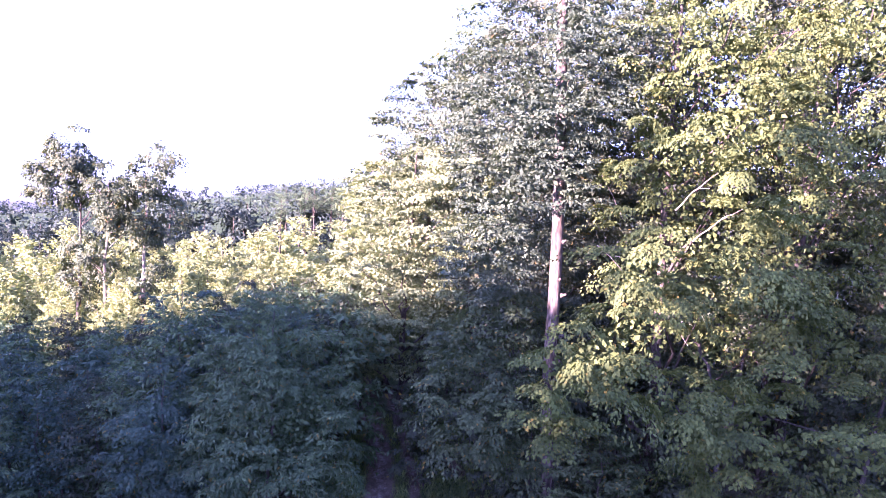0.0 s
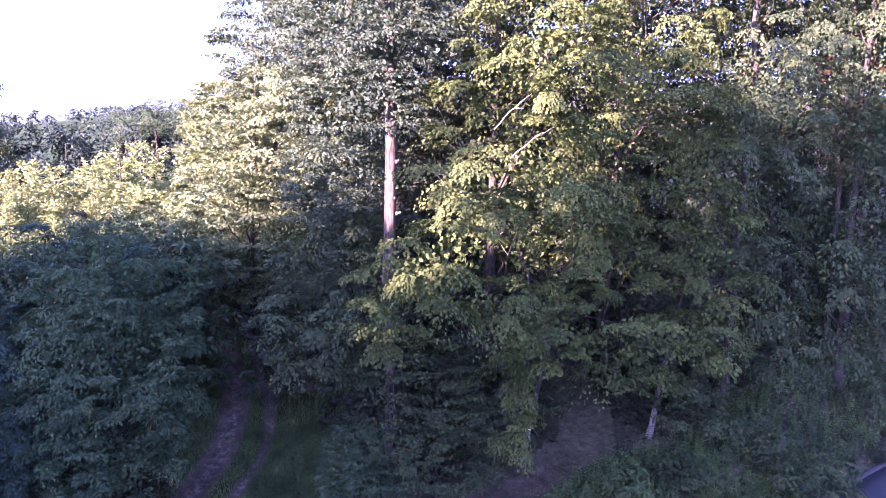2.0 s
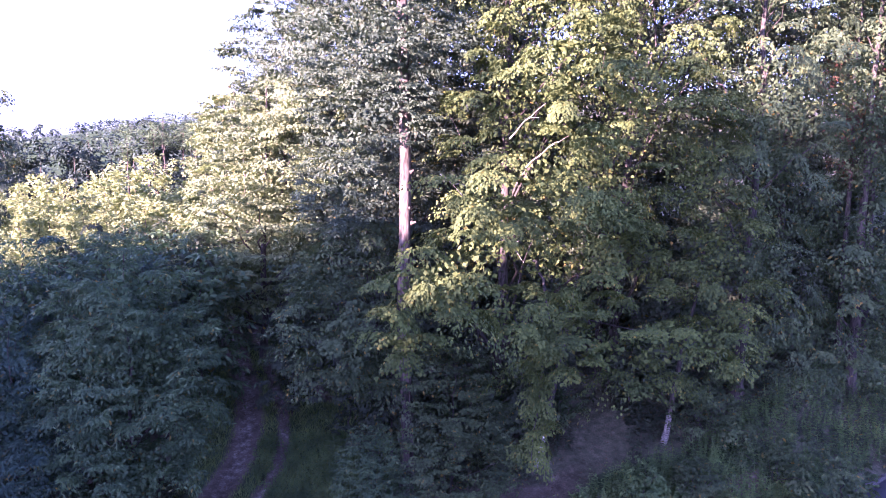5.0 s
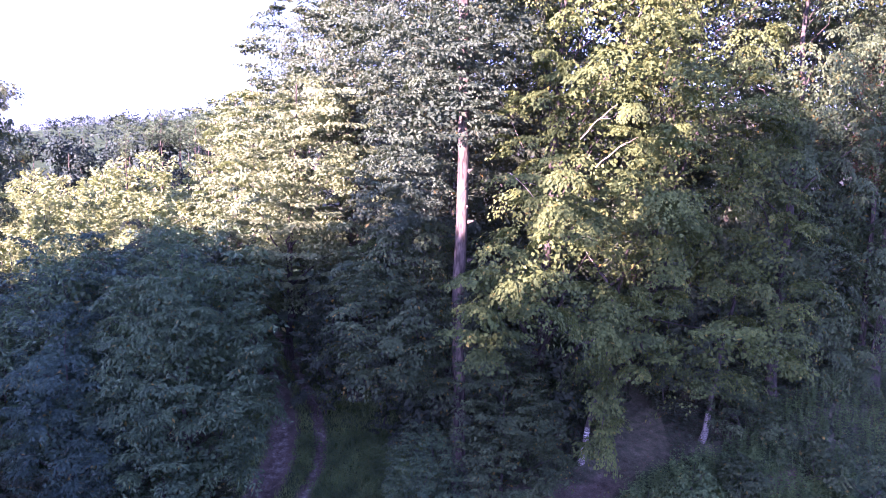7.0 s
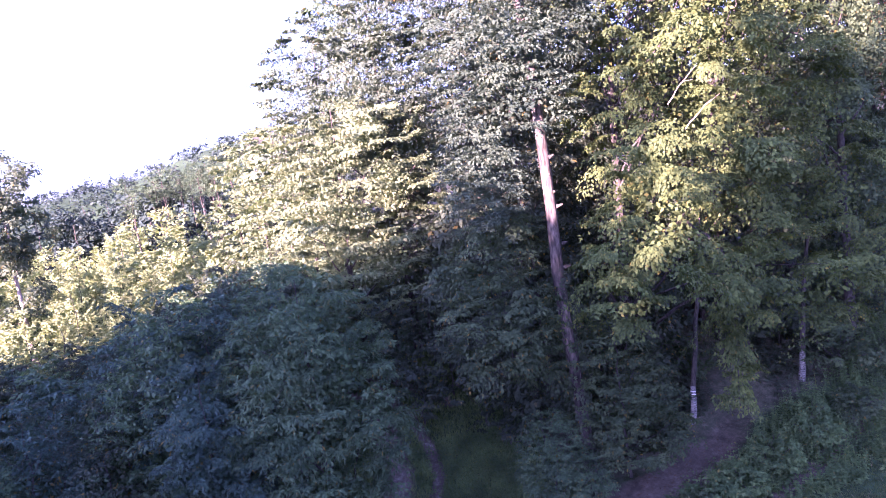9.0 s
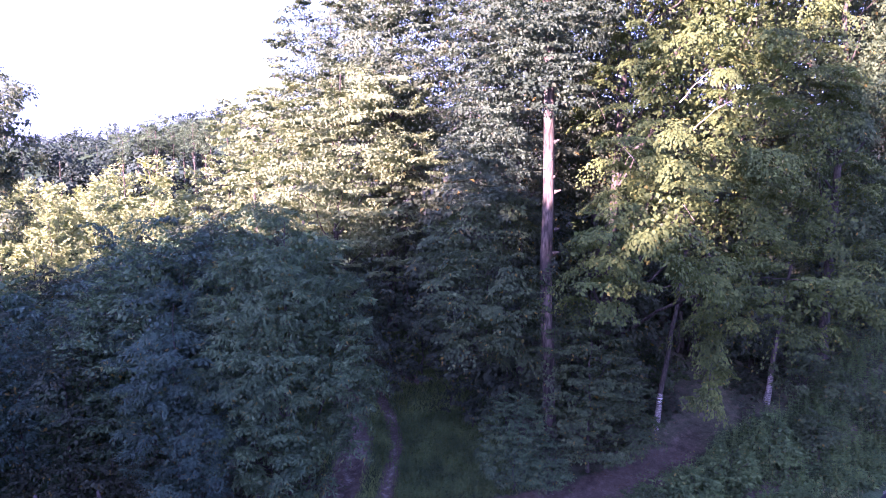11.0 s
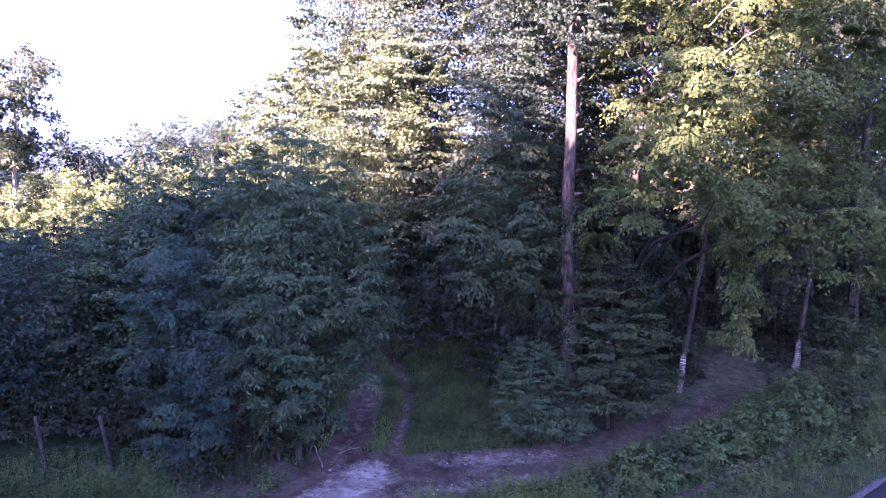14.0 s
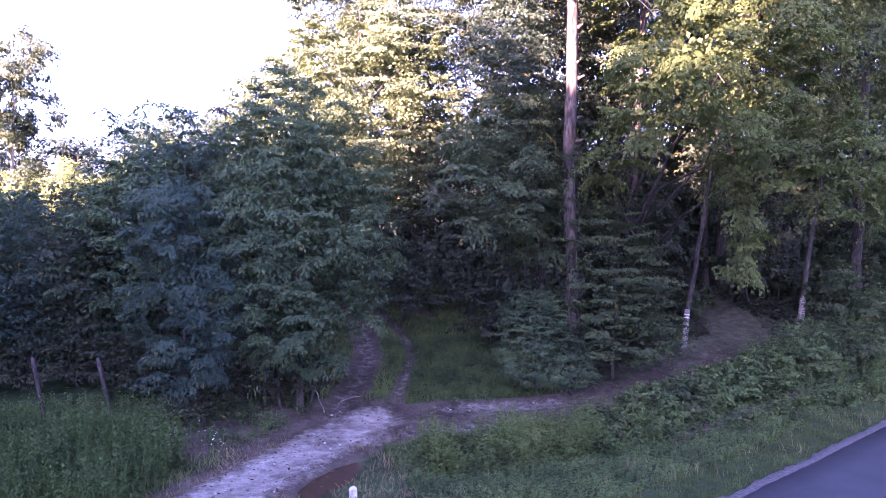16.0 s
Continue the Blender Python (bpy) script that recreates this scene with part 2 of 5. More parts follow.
def tube(points, radii, sides=7, lumps=0.0):
    """A tapered tube along points, closed at both ends by narrowing to a ring of no width."""
    p, r = np.asarray(points, float), np.asarray(radii, float)
    way = unit(np.gradient(p, axis=0))
    ref = np.where(np.abs(way[:, 2:3]) > 0.9, np.array([[1.0, 0, 0]]), np.array([[0, 0, 1.0]]))
    a = unit(np.cross(way, ref))
    b = np.cross(way, a)
    ang = np.linspace(0, 2 * np.pi, sides, endpoint=False)
    rr = r[:, None] * (1 + lumps * rng.normal(size=(len(p), sides)))
    v = p[:, None] + rr[..., None] * (np.cos(ang)[None, :, None] * a[:, None] + np.sin(ang)[None, :, None] * b[:, None])
    i, j = np.meshgrid(np.arange(len(p) - 1), np.arange(sides), indexing="ij")
    k = (j + 1) % sides
    q = np.stack([i * sides + j, i * sides + k, (i + 1) * sides + k, (i + 1) * sides + j], -1).reshape(-1, 4)
    return v.reshape(-1, 3), q


def joined(pieces):
    vs, qs, n = [], [], 0
    for v, q in pieces:
        vs.append(v)
        qs.append(q + n)
        n += len(v)
    return np.concatenate(vs), np.concatenate(qs)


def leaves(at, way, up, length, width, fold=0.12):
    """One pointed, slightly folded leaf at each place."""
    way = unit(way)
    side = unit(np.cross(way, up))
    nrm = np.cross(side, way)
    L, Wd = np.asarray(length)[:, None], np.asarray(width)[:, None]
    v = np.stack([at, at + way * L * 0.42 + side * Wd * 0.5 + nrm * Wd * fold, at + way * L - nrm * L * 0.12, at + way * L * 0.42 - side * Wd * 0.5 + nrm * Wd * fold], 1)
    return v.reshape(-1, 3), np.arange(len(at) * 4).reshape(-1, 4)


def clumps_in(lobes, subs, sub_r, per_sub, gap=0.36, seed=0):
    """Places of leaf clumps. A crown is made of ellipsoids; boughs sit near their skin with gaps between, and each bough carries
    clumps on its outer and upper side. Returns the places and the outward way at each."""
    g, shell = np.random.default_rng(seed), 0.62
    lob = np.array(lobes, float)
    share = (lob[:, 3] * lob[:, 4] * lob[:, 5]) ** 0.67
    many = subs * 4
    pick = g.choice(len(lob), size=many, p=share / share.sum())
    d = unit(g.normal(size=(many, 3)))
    r = (shell ** 3 + (1 - shell ** 3) * g.random(many)) ** (1 / 3)
    r = np.where(g.random(many) < 0.12, 0.5 * g.random(many), r * (1 + 0.10 * g.normal(size=many)))
    c = lob[pick, :3] + d * r[:, None] * lob[pick, 3:6]
    keep = np.array([noise.noise(Vector(q * 0.45 + seed * 3.1)) * 0.5 + 0.5 > gap for q in c])
    for k, L in enumerate(lob):       # nothing deep inside a neighbouring lobe
        e = np.linalg.norm((c - L[:3]) / L[3:6], axis=1)
        keep &= ~((e < shell * 0.7) & (pick != k))
    keep &= c[:, 2] > 0.4
    c, d, pick = c[keep][:subs], d[keep][:subs], pick[keep][:subs]
    out = unit(d / lob[pick, 3:6])
    n = len(c)
    rs = sub_r * (0.6 + 0.8 * g.random(n))
    dd = unit(g.normal(size=(n, per_sub, 3)) + 0.75 * out[:, None] + np.array([0, 0, 0.25]))
    place = c[:, None] + dd * rs[:, None, None] * np.array([1, 1, 0.5])
    return place.reshape(-1, 3), unit(dd * 0.7 + out[:, None] * 0.6).reshape(-1, 3), c


def foliage(clumps, outs, radius, nodes, per_node, length, width, droop=0.35, flat=0.3, seed=0):
    """Leaf sprays: each clump holds some twig ends, and each twig end a fan of leaves."""
    g = np.random.default_rng(seed + 100)
    n = len(clumps)
    up = np.array([0, 0, 1.0])
    o = outs * np.array([1, 1, 0.4])
    m = unit(0.55 * up + 0.9 * o + 0.22 * g.normal(size=(n, 3)))
    t1 = unit(np.cross(m, g.normal(size=(n, 3))))
    t2 = np.cross(m, t1)
    rad = radius * (0.6 + 0.8 * g.random(n))
    ang, rr = g.random((n, nodes)) * 2 * np.pi, np.sqrt(g.random((n, nodes)))
    flatdir = np.cos(ang)[..., None] * t1[:, None] + np.sin(ang)[..., None] * t2[:, None]
    node = clumps[:, None] + rad[:, None, None] * (flatdir * rr[..., None] + m[:, None] * (flat * g.normal(size=(n, nodes, 1)) - droop * 0.7 * rr[..., None] ** 2))
    nn = node.reshape(-1, 3)
    grow = unit(flatdir * 0.8 + 0.5 * o[:, None] - droop * up).reshape(-1, 3)
    mm = np.repeat(m, nodes, 0)
    k = len(nn)
    s1 = unit(np.cross(mm, grow))
    fan = (np.linspace(-1, 1, per_node)[None] * 1.25 + 0.35 * g.normal(size=(k, per_node)))
    way = np.cos(fan)[..., None] * grow[:, None] + np.sin(fan)[..., None] * s1[:, None] - np.array([0, 0, 1.0]) * (droop * (0.5 + 0.6 * g.random((k, per_node, 1))))
    at = nn[:, None] + 0.35 * length * g.normal(size=(k, per_node, 3))
    nrm = mm[:, None] + 0.38 * g.normal(size=(k, per_node, 3))
    size = 0.65 + 0.6 * g.random(k * per_node)
    return leaves(at.reshape(-1, 3), way.reshape(-1, 3), nrm.reshape(-1, 3), length * size, width * size)


def boughs_on(lobes, count, size, seed=0, shell=0.8, space=0.62, gap=0.3):
    """Places of leafy boughs: spread evenly over the skin of a crown made of ellipsoids, more of them on the open sides and on top,
    with gaps between. Returns their places, outward ways and sizes."""
    g = np.random.default_rng(seed)
    lob = np.array(lobes, float)
    share = (lob[:, 3] * lob[:, 4] + lob[:, 4] * lob[:, 5] + lob[:, 3] * lob[:, 5])
    many = count * 9
    pick = g.choice(len(lob), size=many, p=share / share.sum())
    d = unit(g.normal(size=(many, 3)) + np.array([0, -0.3, 0.15]))
    r = shell + (1.12 - shell) * g.random(many) ** 0.6
    c = lob[pick, :3] + d * r[:, None] * lob[pick, 3:6]
    out = unit(d / lob[pick, 3:6])
    ok = c[:, 2] > 0.35
    for k, L in enumerate(lob):
        ok &= ~((np.linalg.norm((c - L[:3]) / L[3:6], axis=1) < 0.74) & (pick != k))
    ok &= np.array([noise.noise(Vector(q * np.array([0.55, 0.55, 0.75]) + seed * 3.1)) * 0.5 + 0.5 > gap for q in c])
    c, out = c[ok], out[ok]
    rs = size * (0.5 + 0.95 * g.random(len(c)) ** 1.3)
    kept = []
    flat = np.array([1, 1, 1.7])
    for i in range(len(c)):
        if len(kept) >= count:
            break
        if kept and np.min(np.linalg.norm((c[kept] - c[i]) * flat, axis=1) / (rs[kept] + rs[i])) < space:
            continue
        kept.append(i)
    return c[kept], out[kept], rs[kept]


def sprays(c, out, rs, twigs, per, length, width, tilt=0.3, droop=0.4, face=0.6, seed=0, narrow=1.0, wild=0.2, lift=0.1):
    """Leafy boughs: each a fan of twigs that reach outwards and hang at their tips, with leaves shingled along them to both sides,
    their faces turned to the light."""
    g = np.random.default_rng(seed + 100)
    n = len(c)
    up = np.array([0, 0, 1.0])
    h = out * np.array([1, 1, 0]) + 0.5 * g.normal(size=(n, 3)) * np.array([1, 1, 0])
    h = unit(h)
    a = unit(h + up * (lift + tilt * out[:, 2:3] + 0.3 * g.normal(size=(n, 1))))
    s = unit(np.cross(a, up))
    m = np.cross(s, a)
    phi = (np.linspace(-1.2, 1.2, twigs)[None] + 0.16 * g.normal(size=(n, twigs))) * narrow
    way = np.cos(phi)[..., None] * a[:, None] + np.sin(phi)[..., None] * s[:, None]
    cross = -np.sin(phi)[..., None] * a[:, None] + np.cos(phi)[..., None] * s[:, None]
    long = rs[:, None] * 1.3 * (0.45 + 0.55 * np.cos(phi)) * (0.7 + 0.5 * g.random((n, twigs)))
    base = c - a * (0.5 * rs)[:, None]
    f = np.sort(0.1 + 0.92 * g.random((n, twigs, per)), axis=2)
    sgn = np.where(np.arange(per) % 2, 1.0, -1.0)[None, None] * (0.3 + 0.7 * g.random((n, twigs, per)))
    hang = droop * (0.45 + 1.1 * g.random((n, 1, 1))) * (0.7 + 0.6 * g.random((n, twigs, 1)))
    at = (base[:, None, None] + way[:, :, None] * (long[..., None] * f)[..., None] + up * ((0.14 * f - hang * f ** 2) * long[..., None])[..., None]
          + cross[:, :, None] * (sgn * 0.26 * rs[:, None, None] * np.sin(np.pi * np.clip(f, 0.12, 0.9)))[..., None] + 0.03 * rs[:, None, None, None] * g.normal(size=(n, twigs, per, 3)))
    go = way[:, :, None] * 0.7 + cross[:, :, None] * (1.0 * sgn)[..., None] - up * (0.22 + 1.3 * hang * f)[..., None] + wild * g.normal(size=(n, twigs, per, 3))
    nrm = m[:, None, None] * 0.8 + h[:, None, None] * (face + 0.7 * hang * f)[..., None] + 1.3 * wild * g.normal(size=(n, twigs, per, 3))
    size = (0.6 + 0.65 * g.random(n * twigs * per)) * np.repeat(0.9 + 0.2 * g.random(n), twigs * per)
    return leaves(at.reshape(-1, 3), go.reshape(-1, 3), nrm.reshape(-1, 3), length * size, width * size)


def inner_leaves(lobes, dense, length, width, seed=0, reach=0.5):
    """The leaves in the depth of a crown, large and few."""
    g = np.random.default_rng(seed + 300)
    lob = np.array(lobes, float)
    many = np.maximum(8, (dense * (lob[:, 3] * lob[:, 4] * lob[:, 5]) ** 0.67).astype(int))
    pick = np.repeat(np.arange(len(lob)), many)
    n = len(pick)
    at = lob[pick, :3] + unit(g.normal(size=(n, 3))) * (reach * g.random((n, 1)) ** 0.45) * lob[pick, 3:6]
    at = at[at[:, 2] > 0.3]
    n = len(at)
    return leaves(at, g.normal(size=(n, 3)) - np.array([0, 0, 0.5]), g.normal(size=(n, 3)) + np.array([0, -0.5, 0.6]), length * (0.7 + 0.6 * g.random(n)), width * (0.7 + 0.6 * g.random(n)))


def bent(a, b, sag, steps=6, wob=0.06, seed=0):
    g = np.random.default_rng(seed)
    a, b = np.asarray(a, float), np.asarray(b, float)
    t = np.linspace(0, 1, steps)[:, None]
    p = a + (b - a) * t
    p[:, 2] += (np.sin(t[:, 0] * np.pi) * sag)
    ln = np.linalg.norm(b - a)
    p[1:-1] += g.normal(size=(steps - 2, 3)) * wob * ln * 0.35
    return p


def tree(name, x, y, z, lobes, mat, bark, label, category="tree", group="", trunk_r=0.18, top=None, lean=(0, 0), subs=40, sub_r=0.9, per_sub=10, radius=0.36, nodes=8, per_node=5,
         length=0.14, width=0.085, droop=0.35, limbs=9, seed=0, gap=0.36, split_limbs=False, root=(0, 0), taper=0.88, spray=None):
    """A tree: tapered, bent trunk with limbs that reach into a crown of leaf sprays. Lobes are relative to the base."""
    if root != (0, 0):       # the foot stands elsewhere than under the crown's own middle
        dz = hz(x + root[0], y + root[1]) - z
        lobes = [(L[0] - root[0], L[1] - root[1], L[2] - dz, *L[3:]) for L in lobes]
        x, y, z = x + root[0], y + root[1], z + dz
    ob = thing(name, x, y, z, label, category, group)
    g = np.random.default_rng(seed + 50)
    if spray:       # boughs of shingled leaves; otherwise loose clumps
        c, out, rs = boughs_on(lobes, subs, sub_r, seed, space=spray.get("space", 0.62), gap=gap)
    else:
        places, out, c = clumps_in(lobes, subs, sub_r, per_sub, gap, seed)
    high = top if top else max(L[2] + 0.75 * L[5] for L in lobes)
    hs = np.linspace(-0.3, high, 12)
    ctr = np.array([(L[0], L[1]) for L in lobes]).mean(0) * 0.5 + np.array(lean)
    px = np.stack([ctr[0] * (np.clip(hs, 0, None) / high) ** 1.3 + 0.05 * g.normal(size=12), ctr[1] * (np.clip(hs, 0, None) / high) ** 1.3 + 0.05 * g.normal(size=12), hs], 1)
    px[0, :2] = px[1, :2] = 0
    tr = trunk_r * (1 - taper * (np.clip(hs, 0, None) / high)) + trunk_r * 0.5 * np.exp(-np.clip(hs, 0, None) / 0.35)
    tv, tq = tube(px, tr, 9, 0.04)
    pieces = [(tv, tq)]
    if limbs:
        order = g.permutation(len(c))[:limbs]
        for i, k in enumerate(order):
            h = np.clip(c[k, 2] - (0.5 + 0.5 * g.random()) * np.linalg.norm(c[k, :2]) - 0.3, 0.12 * high, 0.93 * high)
            root = np.array([np.interp(h, hs, px[:, 0]), np.interp(h, hs, px[:, 1]), h])
            rad = np.interp(h, hs, tr) * 0.36
            p = bent(root, c[k], 0.25 * np.linalg.norm(c[k] - root) * 0.3, 7, 0.07, seed + i)
            lv, lq = tube(p, np.linspace(rad, 0.012, 7), 5)
            if split_limbs and i < 8:
                part("limb", mesh_of("limb", lv, lq, bark, True), ob)
            else:
                pieces.append((lv, lq))
    part("trunk", mesh_of("trunk", *joined(pieces), bark, True), ob)
    if spray:
        v, q = joined([sprays(c, out, rs, spray.get("twigs", 9), spray.get("per", 18), length, width, spray.get("tilt", 0.3), droop, spray.get("face", 0.6), seed, spray.get("narrow", 1.0), spray.get("wild", 0.3), spray.get("lift", 0.1)),
                       inner_leaves(lobes, 2.6 * spray.get("fill", 60), 0.18, 0.11, seed, spray.get("reach", 0.52))])
    else:
        v, q = foliage(places, out, radius, nodes, per_node, length, width, droop, seed=seed)
    part("crown", mesh_of("crown", v, q, mat), ob)
    return ob


# ---- the lie of the land ----
SLOPE_Y = [-400, 20, 23, 27, 33, 48, 64, 85, 130, 260, 2500]
SLOPE_Z = [0, 0, 0.25, 1.0, 2.3, 4.6, 6.2, 7.4, 9.5, 14, 14]


def height(x, y):
    x, y = np.asarray(x, float), np.asarray(y, float)
    z = np.interp(y, SLOPE_Y, SLOPE_Z)
    z = z * (1 - 0.55 * smooth(-10, -60, x) * smooth(30, 70, y))
    z = z + np.clip(x - 2, 0, 20) * 0.16 * smooth(16.5, 25, y)
    hill = smooth(150, 480, y) * (1 - 0.35 * smooth(600, 2000, y))
    z = z + hill * np.interp(x, [-600, -280, -200, -100, 0, 150, 600], [0, 0, 8, 26, 36, 40, 40])
    off, along = road_off(x, y), (x - ROAD_A[0]) * ROAD_WAY[0] + (y - ROAD_A[1]) * ROAD_WAY[1]
    level = (1 - smooth(0.4, 3.0, -off)) * (1 - smooth(0.5, 14, off - ROAD_WIDE)) * smooth(8, 16, along) * (1 - smooth(110, 140, along))
    return z * (1 - level) + np.clip(along - 4, 0, 60) * 0.012 * level


def hz(x, y):
    return float(height(x, y))


# wheel tracks and paths, as lines on the plan
STRIP = [(-10.5, 13.2), (-8.6, 15.4), (-6.9, 17.7), (-5.6, 19.4), (-4.3, 20.9), (-3.1, 22.2)]
TRACK_L = [(-4.6, 21.6), (-3.9, 23.4), (-2.9, 25.6), (-2.2, 27.8), (-2.0, 30.3), (-2.3, 33.4), (-3.0, 37), (-4, 42)]
TRACK_R = [(-2.4, 22.6), (-1.8, 24.3), (-0.8, 26.8), (-0.5, 29.1), (-0.6, 31.2), (-1.0, 33.4), (-1.6, 37), (-2.6, 42)]
SIDE = [(1.4, 31.8), (0.9, 32.8), (0.0, 34.6), (-1.2, 37)]
BRANCH_UP = [(-3.0, 22.1), (-0.9, 22.5), (0.4, 22.4), (2.3, 22.2), (4.3, 22.05), (6.4, 22.0), (8.1, 22.2), (9.7, 22.9), (10.9, 23.6), (11.6, 24.2), (12.0, 25.4), (12.2, 27), (12.0, 31)]
BAND = [(4.2, 18.1), (8.5, 19.4), (13.2, 20.8), (17, 22)]
BRANCH_MID = [(-3.4, 21.3), (-1.0, 21.6), (1.5, 21.5), (4.0, 21.6), (6.2, 21.8), (8.1, 22.2)]
BRANCH_LOW = [(-4.3, 20.0), (-2.6, 20.6), (-0.6, 20.7), (1.3, 20.8), (3.0, 21.1), (4.8, 21.3), (6.2, 21.7), (8, 22.1)]


def near_line(x, y, line):
    best = np.full(np.shape(x), 1e9)
    for (ax, ay), (bx, by) in zip(line, line[1:]):
        dx, dy = bx - ax, by - ay
        t = np.clip(((x - ax) * dx + (y - ay) * dy) / (dx * dx + dy * dy), 0, 1)
        best = np.minimum(best, np.hypot(x - ax - t * dx, y - ay - t * dy))
    return best


ROAD_A, ROAD_WAY = np.array((3.33, 13.95)), np.array((0.913, 0.408))
ROAD_N = np.array((ROAD_WAY[1], -ROAD_WAY[0]))      # towards the road's far side, behind the camera
ROAD_WIDE = 5.6


def road_off(x, y):
    """Metres past the road's near edge; negative on the forest side."""
    return (x - ROAD_A[0]) * ROAD_N[0] + (y - ROAD_A[1]) * ROAD_N[1]


def bare_at(x, y):
    b = np.maximum.reduce([1 - smooth(0.25, 1.0, near_line(x, y, TRACK_L)), 0.8 - 0.8 * smooth(0.12, 0.5, near_line(x, y, TRACK_R)), 0.8 - 0.8 * smooth(0.15, 0.55, near_line(x, y, SIDE)),
                           (1 - smooth(0.4, 1.05, near_line(x, y, BRANCH_UP))) * (1 - 0.3 * smooth(3, 8, x) - 0.2 * smooth(9, 11, x)), 1 - smooth(0.5, 1.1, near_line(x, y, BRANCH_LOW)), 0.9 - 0.9 * smooth(0.75, 1.5, near_line(x, y, BRANCH_MID)), 1 - smooth(0.9, 2.0, near_line(x, y, STRIP)), 0.7 - 0.7 * smooth(0.15, 0.6, near_line(x, y, BAND))])
    forest = smooth(22.3, 23.4, y) * smooth(2.9, 4.4, x) * 0.5
    below = smooth(23.2, 24.5, y) * smooth(-4.0, -5.5, x) * (1 - smooth(-8.5, -9.5, x)) * (1 - smooth(34, 40, y)) * 0.6
    fringe = smooth(19.0, 20.6, y) * smooth(-9.6, -8.4, x) * (1 - smooth(-4.5, -3.8, x)) * (1 - smooth(23.4, 24.4, y)) * 0.85
    return np.maximum.reduce([b, forest, below, fringe])


def grit_at(x, y):
    worn = 1 - 0.85 * np.exp(-((x + 1.5) ** 2 / 0.8 + (y - 22.4) ** 2 / 1.1))      # dark trodden earth where the ways meet
    return worn * np.maximum.reduce([0.84 - 0.84 * smooth(0.25, 1.4, near_line(x, y, STRIP)), 0.3 - 0.3 * smooth(0.1, 0.6, near_line(x, y, TRACK_L)), 0.27 - 0.27 * smooth(0.05, 0.35, near_line(x, y, TRACK_R)),
                                     (0.5 - 0.5 * smooth(0.1, 0.85, near_line(x, y, BRANCH_UP))) * (1 - smooth(2.0, 5.0, x)), (0.4 - 0.4 * smooth(0.1, 0.6, near_line(x, y, BRANCH_LOW))) * (1 - smooth(1.5, 4.0, x))])


def axis(fine_lo, fine_hi, step, lo, hi):
    a = list(np.arange(fine_lo, fine_hi + 1e-6, step))
    s, v = step, fine_hi
    while v < hi:
        s *= 1.13
        v += s
        a.append(v)
    s, v = step, fine_lo
    while v > lo:
        s *= 1.13
        v -= s
        a.insert(0, v)
    return np.array(a)


def build_ground():
    xs, ys = axis(-16, 20, 0.26, -2200, 2200), axis(12, 36, 0.26, -2200, 2600)
    X, Y = np.meshgrid(xs, ys)
    Z = height(X, Y)
    near = np.exp(-((X / 40) ** 2 + ((Y - 22) / 30) ** 2))
    g = np.random.default_rng(3)
    Z = Z + near * 0.022 * g.normal(size=Z.shape) * (1 - 0.6 * bare_at(X, Y)) * (1 - smooth(-0.6, -0.1, road_off(X, Y)))
    for line, deep, wide in ((TRACK_L, 0.09, 0.35), (TRACK_R, 0.07, 0.28), (STRIP, 0.06, 0.5), (BRANCH_LOW, 0.06, 0.4), (BRANCH_UP, 0.06, 0.5)):
        Z = Z - deep * (1 - smooth(wide * 0.4, wide * 1.4, near_line(X, Y, line)))
    off = road_off(X, Y)
    Z = Z - 0.12 * (smooth(-0.35, 0.1, off) * (1 - smooth(ROAD_WIDE, ROAD_WIDE + 0.5, off)))
    along, across = (X + 5.0) * 0.598 + (Y - 17.75) * 0.802, (Y - 17.75) * 0.598 - (X + 5.0) * 0.802
    Z = Z - 0.26 * np.exp(-((along / 1.7) ** 2 + (across / 0.5) ** 2))
    nx, ny = len(xs), len(ys)
    j, i = np.meshgrid(np.arange(ny - 1), np.arange(nx - 1), indexing="ij")
    q = np.stack([j * nx + i, j * nx + i + 1, (j + 1) * nx + i + 1, (j + 1) * nx + i], -1).reshape(-1, 4)
    me = mesh_of("ground", np.stack([X, Y, Z], -1).reshape(-1, 3), q, ground_material(), True)
    for nm, val in (("bare", bare_at(X, Y)), ("grit", grit_at(X, Y))):
        me.attributes.new(nm, "FLOAT", "POINT").data.foreach_set("value", val.ravel().astype(np.float32))
    return tagged(new("ground", me), "forest floor and track with ruts, turf and pale grit", "ground", kind="structure")


build_ground()


